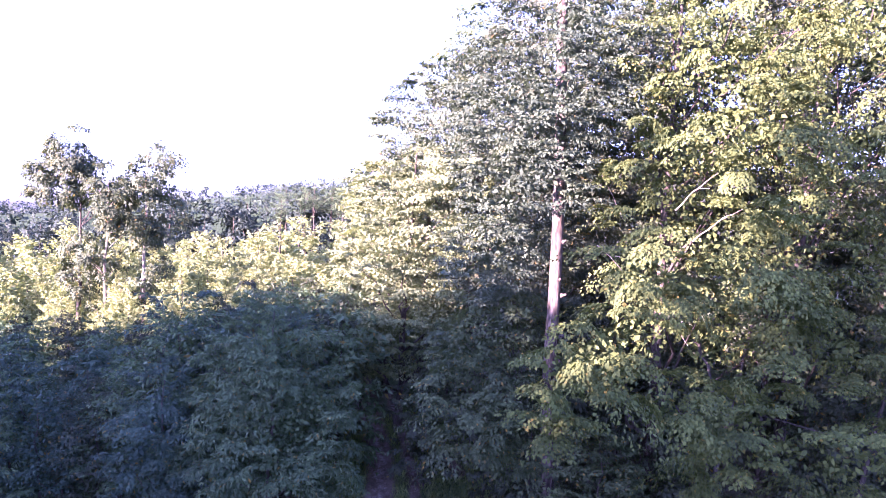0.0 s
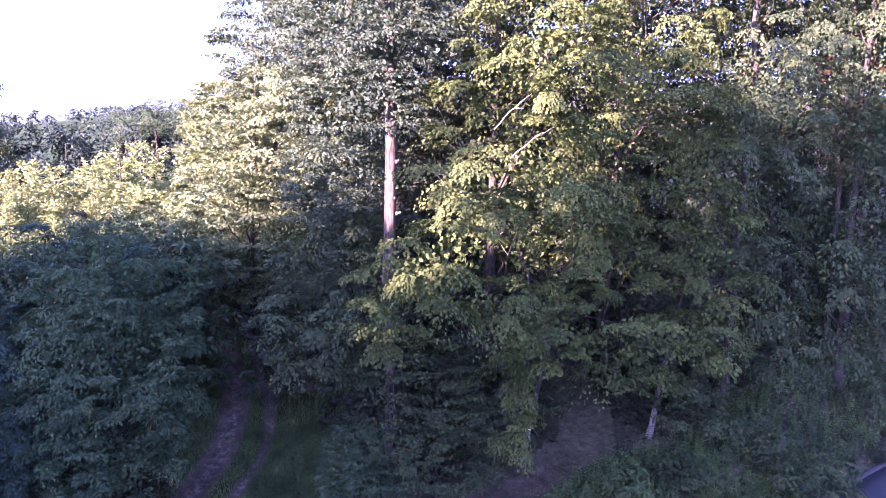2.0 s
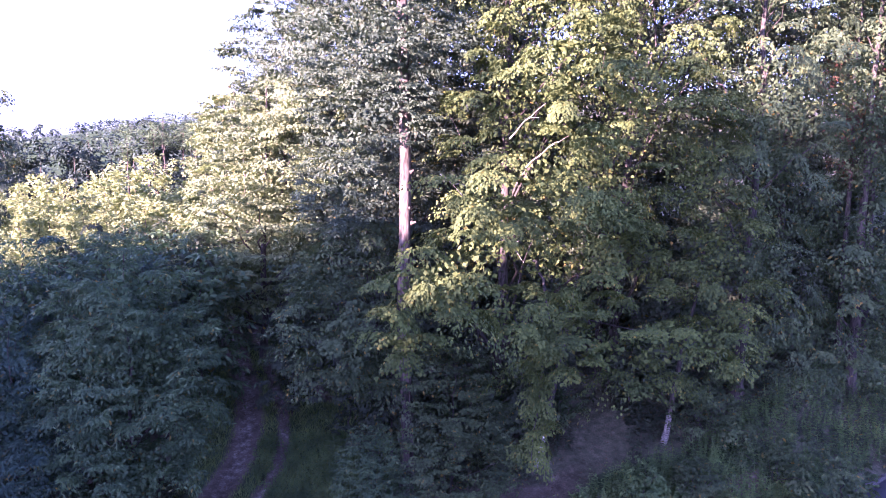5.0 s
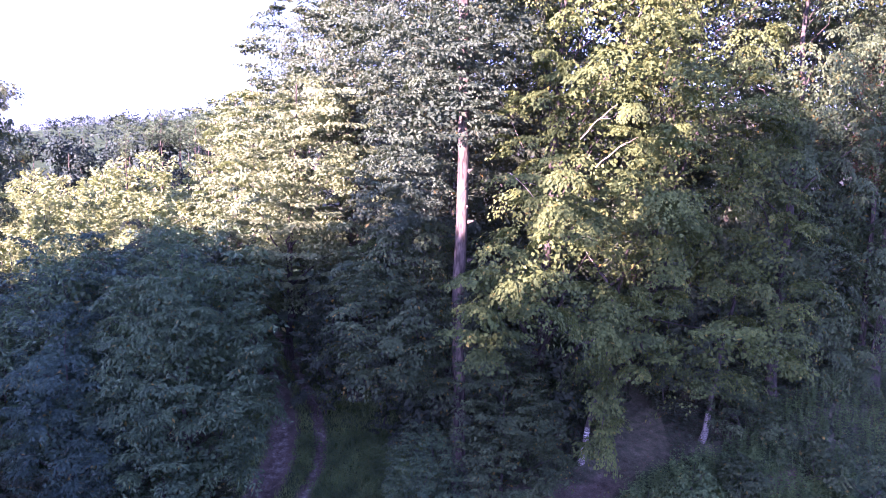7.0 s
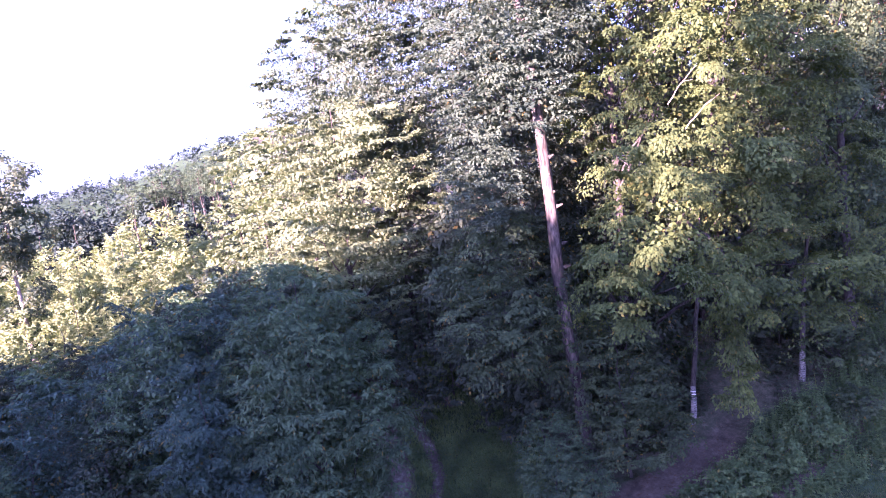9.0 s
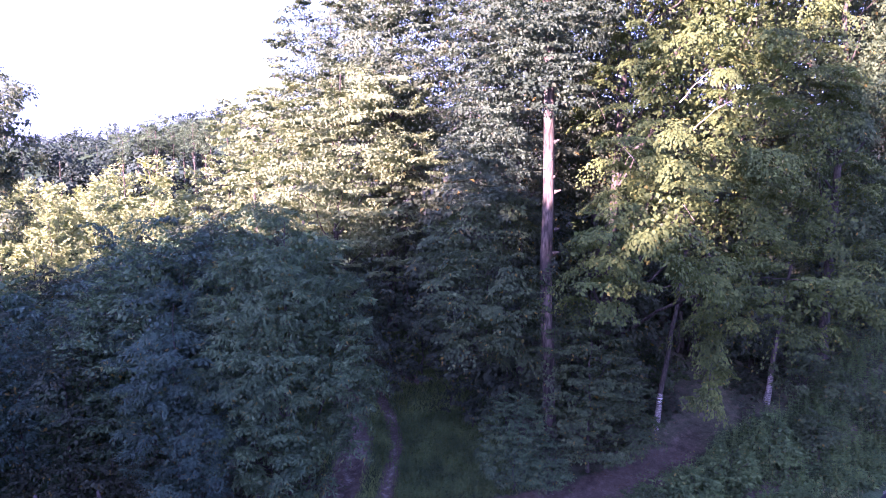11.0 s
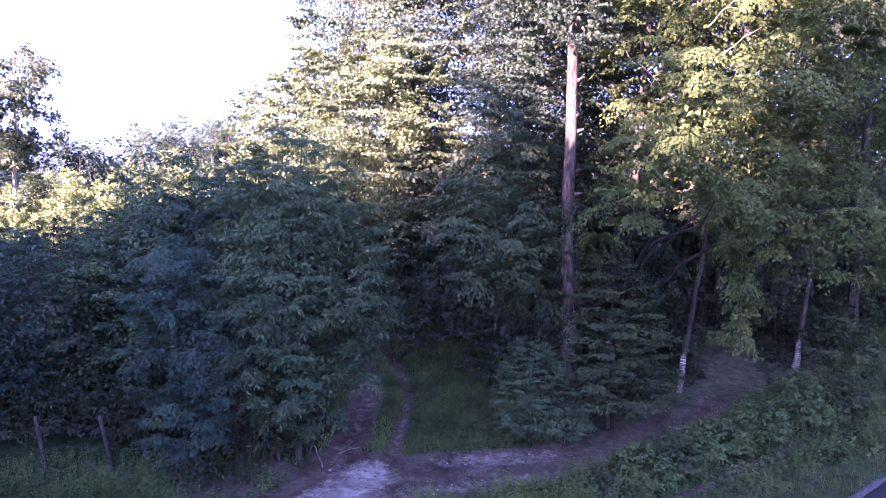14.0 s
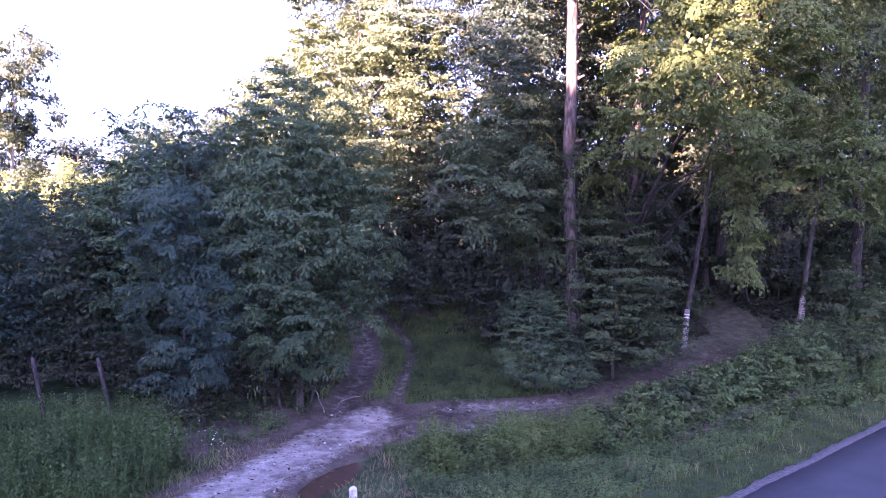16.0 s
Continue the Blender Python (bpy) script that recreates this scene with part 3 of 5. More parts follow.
def build_road():
    xs = np.arange(-120, 121, 2.0)
    across = np.linspace(0, ROAD_WIDE, 9)
    g = np.random.default_rng(5)
    p = ROAD_A[None, None] + xs[:, None, None] * ROAD_WAY + across[None, :, None] * ROAD_N
    z = height(p[..., 0], p[..., 1]) * 0 + 0.02 + 0.05 * np.sin(np.pi * across / ROAD_WIDE)[None] + np.clip(xs - 4, 0, 60)[:, None] * 0.012
    p[:, 0] += 0.06 * g.normal(size=(len(xs), 1)) * ROAD_N
    v = np.concatenate([p, z[..., None]], -1)
    low = v.copy()
    low[..., 2] -= 0.25
    n, m = v.shape[:2]
    i, j = np.meshgrid(np.arange(n - 1), np.arange(m - 1), indexing="ij")
    q = np.stack([i * m + j, (i + 1) * m + j, (i + 1) * m + j + 1, i * m + j + 1], -1).reshape(-1, 4)
    k = n * m
    e0 = np.stack([np.arange(n - 1) * m, np.arange(n - 1) * m + k, np.arange(1, n) * m + k, np.arange(1, n) * m], -1)
    e1 = e0 + m - 1
    me = mesh_of("road", np.concatenate([v.reshape(-1, 3), low.reshape(-1, 3)]), np.concatenate([q, e0, e1]), asphalt_material())
    tagged(new("road", me), "grey-blue worn asphalt country road with a gravelly edge", "road", kind="structure")

    # the strip of loose stones along the forest-side edge
    along = np.arange(-40, 60, 0.2)
    wide = np.array([-0.3, -0.2, -0.1, 0.0, 0.05])
    p = ROAD_A + along[:, None, None] * ROAD_WAY + (wide[None, :, None] + 0.045 * g.normal(size=(len(along), 1, 1)) * np.array([1, 1, 0.7, 0.4, 0.3])[None, :, None]) * ROAD_N
    z = np.interp(along, xs, v[:, 0, 2])[:, None] + np.array([-0.08, 0.0, 0.016, 0.014, 0.002])[None] + 0.006 * g.normal(size=p.shape[:2])
    n, m = z.shape
    i, j = np.meshgrid(np.arange(n - 1), np.arange(m - 1), indexing="ij")
    q = np.stack([i * m + j, (i + 1) * m + j, (i + 1) * m + j + 1, i * m + j + 1], -1).reshape(-1, 4)
    me = mesh_of("road_shoulder", np.concatenate([p, z[..., None]], -1).reshape(-1, 3), q, gravel_material())
    tagged(new("road_shoulder", me), "pale loose gravel strip along the road edge", "road shoulder", kind="structure")


build_road()


# ---- the large trees of the forest edge ----
def ivy_on_pine():
    g = np.random.default_rng(33)
    n = 230
    h = 0.2 + 8.5 * g.random(n) ** 1.5
    a = g.random(n) * 2 * np.pi
    d = np.stack([np.cos(a), np.sin(a), 0 * a], 1)
    v, q = foliage(d * 0.3 + np.stack([0.02 * h, 0 * h, h], 1), d, 0.2, 4, 4, 0.11, 0.08, droop=0.5, flat=0.3, seed=34)
    ob = thing("ivy", 3.75, 22.9, hz(3.75, 22.9), "dark ivy climbing the lower pine trunk", "ivy")
    part("ivy_leaves", mesh_of("ivy_leaves", v, q, LEAF_DARK_SHADED), ob)
    part("ivy_stem", mesh_of("ivy_stem", *tube([(0.1, -0.28, -0.1), (0.2, -0.25, 2), (0.05, -0.26, 4), (0.15, -0.24, 6.5)], [0.03, 0.025, 0.02, 0.01], 6), BARK, True), ob)


def pine_stubs(owner):
    """Short dead snags and burr knots left on the bare stem."""
    g = np.random.default_rng(40)
    stem = [c for c in owner.children if c.name.startswith("trunk")][0]
    for k, h in enumerate((8.3, 9.1, 9.8, 10.4, 10.9, 11.5, 12.1, 12.6, 13.1)):
        a = radians(200 + 140 * g.random())
        d = np.array([math.cos(a), math.sin(a), 0.25])
        c = np.array([0.1 * h / 12, 0.05 * h / 12, h])
        long = 0.3 + (0.12 * g.random() if k % 3 == 0 else 0.02)
        part("branch_stub", mesh_of("branch_stub", *tube([c + d * 0.12, c + d * 0.2, c + d * 0.26, c + d * long, c + d * (long + 0.01)], [0.085, 0.075, 0.045, 0.03, 0.004], 7, 0.1), BARK, True), stem)


def hanging_bough(owner):
    """A long bough of the maple that trails down in front of the forest's dark mouth."""
    g = np.random.default_rng(36)
    base = np.array(owner.location)
    f = np.linspace(0.0, 1.0, 46)
    at = np.stack([7.1 - 0.45 * f + (0.34 - 0.16 * f) * g.normal(size=46), 18.25 - 0.25 * f + 0.2 * g.normal(size=46), 8.5 - 4.0 * f], 1) - base
    out = unit(np.stack([0.7 * g.normal(size=46), -1 + 0.4 * g.normal(size=46), 0.1 + 0 * f], 1))
    v, q = sprays(at, out, 0.42 * (0.7 + 0.6 * g.random(46)), 7, 18, 0.105, 0.055, 0.2, 0.9, 0.8, 37, 0.8)
    line = bent((8.0 - base[0], 22.6 - base[1], 9.6 - base[2]), (7.15 - base[0], 18.3 - base[1], 8.6 - base[2]), 0.5, 7, 0.03, 38)
    tail = bent(line[-1], (6.6 - base[0], 18.0 - base[1], 4.5 - base[2]), 0.0, 7, 0.03, 39)
    limb = part("hanging_limb", mesh_of("hanging_limb", *tube(np.concatenate([line, tail[1:]]), np.linspace(0.06, 0.008, 13), 6), BARK, True), owner)
    part("hanging_leaves", mesh_of("hanging_leaves", v, q, LEAF_MAPLE), limb)


def coppice_stems(owner, places):
    """Thin grey stems that stand together under a crown."""
    for k, (dx, dy, lx, ly, high) in enumerate(places):
        g = np.random.default_rng(400 + k)
        hs = np.linspace(-0.2, high, 8)
        p = np.stack([dx + lx * hs + 0.05 * g.normal(size=8), dy + ly * hs + 0.05 * g.normal(size=8), hs], 1)
        part("stem", mesh_of("stem", *tube(p, np.linspace(0.06, 0.02, 8), 7, 0.05), BARK, True), owner)


def edge_trees():
    # sweet chestnut thicket beside the track
    chestnut = tree("chestnut_tree", -5.2, 23.3, hz(-5.2, 23.3), [(0.0, 0.1, 5.6, 2.4, 2.0, 3.2), (1.0, -0.5, 4.9, 1.7, 1.6, 1.7), (-0.1, 0.0, 8.3, 1.7, 1.5, 2.0), (-1.2, -0.2, 4.6, 1.6, 1.6, 2.4), (-0.2, -0.6, 3.0, 1.8, 1.6, 1.5), (-1.0, 0.0, 7.2, 1.6, 1.4, 1.6), (1.0, 0.0, 6.9, 1.6, 1.3, 1.5), (0.7, -0.9, 2.9, 1.2, 1.0, 0.9), (0.2, -0.6, 2.2, 1.7, 1.1, 0.9)],
         LEAF_CHESTNUT, BARK, "broad green sweet chestnut with drooping long leaves beside the track", trunk_r=0.11, subs=250, sub_r=0.64, length=0.15, width=0.043,
         droop=0.5, seed=1, limbs=12, split_limbs=True, gap=0.36, spray=dict(twigs=8, per=26, face=0.7, tilt=0.7, wild=0.42, fill=110, space=0.45))
    coppice_stems(chestnut, ((-0.5, 0.1, -0.16, -0.05, 4.5), (0.35, 0.3, 0.2, -0.02, 4.6), (-1.0, 0.5, 0.1, 0.03, 4.2)))
    tree("willow_tree", -8.5, 23.0, hz(-8.5, 23.0), [(0.1, -0.2, 4.2, 1.5, 1.4, 2.6), (-0.3, 0.3, 6.2, 1.3, 1.2, 1.8), (0.6, -0.8, 3.0, 1.2, 1.1, 1.6), (-0.5, -1.0, 5.6, 1.0, 0.9, 1.4), (0.0, -0.5, 1.9, 1.1, 0.9, 0.9)],
         LEAF_WILLOW, BARK, "blue-green willow with hanging leaves in deep shade", trunk_r=0.08, subs=130, sub_r=0.52, length=0.125, width=0.033, droop=0.6, seed=2, limbs=10, gap=0.34,
         spray=dict(twigs=9, per=22, face=0.7, tilt=0.7, wild=0.42, fill=120, space=0.45, narrow=0.8))
    # the pine with the bare reddish trunk, and its dull crown
    pine = tree("scots_pine", 3.75, 22.9, hz(3.75, 22.9), [(-1.6, 0.6, 14.6, 1.8, 1.3, 1.0), (-0.5, -0.7, 14.3, 1.4, 0.9, 0.9), (-0.3, -0.8, 15.6, 1.5, 1.0, 1.0), (-0.8, 0, 16.6, 2.8, 2.4, 2.0), (0.4, 0.3, 19.0, 2.4, 2.2, 2.4), (-2.2, 0.4, 11.6, 1.3, 1.0, 1.5), (-1.3, 1.1, 12.6, 1.1, 0.7, 1.7), (-1.6, 1.1, 10.4, 0.9, 0.7, 1.0), (-1.8, 0.2, 13.3, 1.5, 1.0, 1.1), (-1.2, -1.0, 13.9, 1.4, 0.9, 0.9), (0.2, -0.8, 13.7, 1.0, 0.5, 0.6), (0.1, -0.8, 16.6, 1.2, 0.6, 1.3), (0.0, -0.7, 18.8, 1.3, 0.6, 1.3), (-1.0, -1.2, 15.8, 1.5, 0.9, 1.0)],
         LEAF_CROWN, BARK_PINE, "tall pine with a bare reddish trunk and dull green crown", trunk_r=0.235, taper=0.36, top=23, lean=(0.2, 0.1), subs=330, sub_r=0.62, length=0.115, width=0.062, droop=0.35, seed=3, limbs=0, gap=0.42,
         spray=dict(twigs=8, per=17, face=0.5, wild=0.5, fill=55, space=0.5))
    pine_stubs(pine)
    ivy_on_pine()
    # broad maples whose branches hang out over the track
    maple = tree("maple_tree", 7.4, 23.6, hz(7.4, 23.6), [(0.2, -1.5, 13.0, 2.6, 3.0, 3.4), (-2.0, -4.4, 10.4, 1.9, 1.9, 1.5), (-3.4, -5.9, 8.4, 1.5, 1.3, 1.2), (0.8, -3.0, 9.0, 2.6, 2.4, 1.8),
         (1.0, -1.0, 18.0, 3.2, 3.0, 3.4), (-1.6, -5.6, 7.5, 1.3, 1.1, 1.0), (0.6, -3.4, 14.8, 2.2, 2.0, 2.4), (-2.4, -3.0, 7.6, 1.4, 1.4, 1.1), (1.2, -5.5, 6.6, 1.7, 1.3, 1.1), (2.9, -5.5, 6.5, 1.6, 1.2, 1.2), (-0.3, -5.6, 7.2, 1.4, 1.1, 1.1), (4.3, -5.2, 6.4, 1.5, 1.2, 1.2), (-4.6, -6.4, 8.1, 0.9, 0.8, 1.3), (-4.2, -6.7, 8.7, 1.2, 1.0, 1.0), (-3.5, -7.0, 8.6, 1.1, 0.8, 0.9), (-3.2, -2.1, 7.9, 0.7, 0.6, 1.6), (-2.8, -6.2, 9.3, 1.5, 1.2, 1.4), (0.2, -5.0, 11.4, 1.8, 1.5, 1.6)],
         LEAF_MAPLE, BARK, "large maple with layered yellow-green foliage over the track", trunk_r=0.26, subs=265, sub_r=0.88, length=0.105, width=0.07, droop=0.6, seed=4, limbs=18, split_limbs=True, root=(0.9, 3.6), gap=0.52, spray=dict(fill=35, reach=0.6, face=0.22, twigs=11, per=40, wild=0.3, space=0.68))
    hanging_bough(maple)
    tree("maple_tree", 12.6, 24.8, hz(12.6, 24.8), [(-0.6, -2.0, 12.5, 3.2, 2.8, 4.0), (-1.4, -3.8, 7.6, 2.0, 1.6, 1.4), (-1.6, -4.2, 13.5, 2.2, 1.6, 2.2), (-0.2, -3.6, 17.0, 2.4, 1.8, 2.4), (0.6, -1.0, 18.0, 3.2, 2.8, 3.6), (1.6, -3.4, 7.6, 2.0, 1.8, 2.0), (0.6, -3.8, 10.4, 2.0, 1.8, 2.0), (-2.6, -4.6, 9.6, 1.8, 1.4, 1.6), (2.4, -3.6, 5.2, 1.6, 1.4, 1.4)],
         LEAF_MAPLE, BARK, "large maple with low hanging sprays at the forest edge", trunk_r=0.24, subs=150, sub_r=0.95, length=0.105, width=0.07, droop=0.6, seed=5, limbs=14, split_limbs=True, root=(1.2, 3.4), gap=0.52, spray=dict(fill=35, reach=0.6, face=0.22, twigs=11, per=40, wild=0.3, space=0.68))
    tree("hornbeam_tree", 17.6, 24.6, hz(17.6, 24.6), [(-0.6, -1.4, 11.5, 3.0, 3.0, 4.6), (-0.8, -2.4, 6.0, 2.2, 2.0, 2.4), (0.4, 0, 17.5, 3.0, 3.0, 4.0), (0.6, -2.8, 3.6, 1.6, 1.2, 1.8)],
         LEAF_HORNBEAM, BARK, "dark hornbeam with trailing foliage near the road", trunk_r=0.22, subs=170, sub_r=0.9, length=0.125, width=0.062, droop=0.9, seed=6, limbs=12, gap=0.42, spray=dict(narrow=0.7, fill=60, per=20))
    tree("hornbeam_tree", 23.8, 25.6, hz(23.8, 25.6), [(-0.4, -0.4, 11.0, 3.0, 2.8, 5.0), (-0.6, -0.8, 5.5, 2.4, 2.2, 3.0), (0.4, -1.2, 2.4, 2.6, 1.6, 2.0), (0.2, 0, 17.5, 2.6, 2.6, 4.0)],
         LEAF_HORNBEAM, BARK, "dark hornbeam with trailing foliage near the road", trunk_r=0.22, subs=130, sub_r=0.95, length=0.19, width=0.10, droop=0.9, seed=7, limbs=10, spray=dict(narrow=0.7, per=14, fill=60))
    # a leafy limb mass beside the pine, half in shade
    tree("hornbeam_tree", 1.9, 25.4, hz(1.9, 25.4), [(-0.4, -2.2, 6.6, 1.9, 1.5, 1.7), (0.5, -0.6, 9.2, 1.4, 1.3, 1.2), (-0.9, -0.4, 8.2, 1.1, 1.0, 1.0), (0.6, -1.8, 5.0, 1.1, 0.9, 0.8)],
         LEAF_HORNBEAM, BARK, "slender hornbeam with spreading green layers behind the pine", trunk_r=0.055, subs=100, sub_r=0.8, length=0.13, width=0.068, seed=8, limbs=12, root=(1.7, 3.0), droop=0.5, gap=0.3, spray=dict(fill=60, space=0.5, per=22))
    # inner hornbeams take the darkened leaf, which holds the shade in its colour
    for k, (x, y, s) in enumerate(((4.7, 27.6, 0.96), (8.6, 28.4, 1.08), (13.4, 28.8, 1.1), (18.2, 29.2, 1.12))):
        w = 0.76 if k == 0 else 1.0
        tree("hornbeam_tree", x, y, hz(x, y), [(0, 0, 8.6 * s, 2.7 * w, 1.9, 2.6), (0.3, 0, 12.4 * s, 2.8 * w, 2.0, 2.6), (-0.4, 0.2, 16.0 * s, 2.6 * w, 2.0, 2.4), (0.2, -0.2, 5.4 * s, 2.2 * w, 1.7, 1.6)], LEAF_DARK_SHADED, BARK,
             "dense hornbeam inside the forest edge, its leaf colour darkened for shade", group="inner hornbeams", trunk_r=0.17, subs=110, sub_r=1.0, length=0.2, width=0.11, seed=270 + k, limbs=6, gap=0.15, spray=dict(per=14, fill=190, reach=0.9))
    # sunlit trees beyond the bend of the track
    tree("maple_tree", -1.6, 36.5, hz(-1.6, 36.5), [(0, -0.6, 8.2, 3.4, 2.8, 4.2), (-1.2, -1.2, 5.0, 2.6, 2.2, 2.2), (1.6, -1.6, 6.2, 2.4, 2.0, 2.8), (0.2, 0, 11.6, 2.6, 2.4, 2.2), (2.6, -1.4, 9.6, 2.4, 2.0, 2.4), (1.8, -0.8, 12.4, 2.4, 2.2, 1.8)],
         LEAF_MAPLE_LIT, BARK, "maple with layered pale green foliage beyond the bend, its colour lightened for sunlight", trunk_r=0.2, subs=200, sub_r=1.05, length=0.17, width=0.09, droop=0.22, seed=9, limbs=18, gap=0.42, spray=dict(face=0.45, tilt=0.15, fill=120, per=26))
    tree("oak_tree", 2.0, 39.0, hz(2.0, 39.0), [(0, -0.4, 14.6, 3.4, 3.0, 3.2), (-1.8, -0.4, 12.6, 2.2, 2.0, 2.0), (2.0, 0, 11.5, 2.6, 2.6, 3.2), (0.2, 0, 17.4, 2.6, 2.6, 2.0)],
         LEAF_OAK, BARK, "tall grey-green oak rising above the forest edge", trunk_r=0.24, subs=170, sub_r=0.75, length=0.19, width=0.11, droop=0.25, seed=10, limbs=14, gap=0.3, spray=dict(wild=0.4, fill=150, reach=0.8))
    tree("oak_tree", -0.6, 43.5, hz(-0.6, 43.5), [(0, 0, 15.0, 3.0, 3.0, 3.4), (-0.8, 0, 10.5, 2.8, 2.6, 3.2), (2.2, 0, 11.5, 2.8, 2.6, 3.8)],
         LEAF_OAK, BARK, "tall grey-green oak rising above the forest edge", trunk_r=0.24, subs=130, sub_r=0.8, length=0.22, width=0.13, droop=0.25, seed=11, limbs=12, gap=0.3, spray=dict(wild=0.4, per=14, fill=150, reach=0.8))
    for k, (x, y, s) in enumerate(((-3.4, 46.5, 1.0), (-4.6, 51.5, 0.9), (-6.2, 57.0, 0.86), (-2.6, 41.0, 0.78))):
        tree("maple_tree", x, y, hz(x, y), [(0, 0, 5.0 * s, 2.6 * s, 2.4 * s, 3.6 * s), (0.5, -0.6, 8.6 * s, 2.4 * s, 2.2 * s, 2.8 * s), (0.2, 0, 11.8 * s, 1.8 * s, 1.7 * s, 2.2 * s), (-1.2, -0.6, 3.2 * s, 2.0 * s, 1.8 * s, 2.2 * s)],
             LEAF_MAPLE_LIT, BARK, "maple with pale yellow-green tiers on the rise, its colour lightened for sunlight", group="sunlit maples", trunk_r=0.16, subs=110, sub_r=0.9, length=0.25, width=0.14, droop=0.25,
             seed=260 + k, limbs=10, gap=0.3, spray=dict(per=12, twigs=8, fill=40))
    spots = ((5.2, 30.0, 1.0), (9.6, 30.5, 1.05), (14.6, 31.0, 1.1), (19.5, 30.0, 1.05), (6.5, 38.0, 1.1), (12.5, 39, 1.15), (19, 38, 1.15), (25.5, 27, 1.1), (26, 36, 1.1), (3.2, 46, 1.05), (31, 33, 1.1), (28.5, 32.5, 1.1), (24, 31, 1.05), (34, 38, 1.1), (35, 30, 1.1))
    for k, (x, y, s) in enumerate(spots):
        # every second beech takes the leaf with shade in its colour
        near = y < 31.5
        tree("beech_tree", x, y, hz(x, y), [(0, 0, 12.5 * s, 3.2, 3.0, 4.6), (-0.8, -0.6, 18.0 * s, 2.8, 2.6, 3.6), (0.8, -0.6, 7.6 * s, 2.6, 2.4, 2.4), (-0.4, 0.4, 3.6, 2.6, 2.4, 2.4)],
             LEAF_HORNBEAM if k % 2 else LEAF_DARK_SHADED, BARK, "forest beech with a tall leafy crown", group="forest trees", trunk_r=0.2, subs=85 if near else 60, sub_r=1.1 if near else 1.4, length=0.19 if near else 0.34,
             width=0.11 if near else 0.2, droop=0.4, seed=20 + k, limbs=8, gap=0.25, spray=dict(per=17 if near else 10, twigs=8, fill=120, reach=0.9))


edge_trees()


def red_pine():
    ob = tree("scots_pine", 23.8, 26.4, hz(23.8, 26.4), [(-0.5, -0.5, 10.3, 1.1, 1.0, 1.6), (0.2, 0, 12.6, 1.2, 1.1, 1.8)], LEAF_DEAD, BARK, "pine with a rust-red stem and dead brown needles", trunk_r=0.15, top=18,
              subs=18, sub_r=0.6, per_sub=5, radius=0.4, nodes=5, length=0.16, width=0.025, seed=12, limbs=10, gap=0.45)
    return ob


red_pine()


def dead_branch(a, b, fork, seed):
    """A bare branch in bleached wood colour with a side twig, caught in the canopy."""
    a, b = np.array(a, float), np.array(b, float)
    ob = thing("dead_branch", *a, "bare bleached branch sticking out of the foliage", "branch", "dead branches")
    p = bent(np.zeros(3), b - a, 0.08, 8, 0.022, seed)
    part("stem", mesh_of("stem", *tube(p, np.linspace(0.02, 0.006, 8), 6, 0.05), BARK_BLEACHED, True), ob)
    part("twig", mesh_of("twig", *tube(bent(p[3], p[3] + np.array(fork, float), 0.05, 5, 0.06, seed + 1), np.linspace(0.015, 0.005, 5), 5), BARK_BLEACHED, True), ob)


dead_branch((4.95, 22.9, 14.9), (5.7, 22.6, 13.4), (0.3, -0.1, 0.5), 1)
dead_branch((4.25, 19.7, 12.6), (5.1, 19.5, 11.7), (0.45, -0.1, -0.05), 2)
# the next two are maple limbs, the sunlight put into their pale colour
dead_branch((6.1, 19.0, 13.6), (7.1, 18.8, 14.6), (0.4, -0.1, 0.1), 3)
dead_branch((6.6, 19.0, 12.8), (7.8, 18.8, 13.7), (0.4, -0.1, 0.3), 4)
dead_branch((6.0, 18.9, 10.7), (6.5, 18.7, 10.1), (0.2, 0, 0.2), 5)


# ---- undergrowth ----
def shrub(name, x, y, high, wide, mat, label, seed, length=0.12, width=0.07, subs=24, category="shrub", group="", droop=0.35):
    return tree(name, x, y, hz(x, y), [(0, 0, high * 0.52, wide, wide * 0.9, high * 0.46), (wide * 0.3, -wide * 0.3, high * 0.35, wide * 0.8, wide * 0.7, high * 0.33)], mat, BARK, label, category, group,
                trunk_r=0.035, top=high * 0.7, subs=int(1.5 * subs), sub_r=0.38, length=length, width=width, droop=droop, limbs=8, seed=seed, gap=0.22, spray=dict(twigs=6, per=11, fill=40, space=0.48, tilt=0.6, wild=0.32))


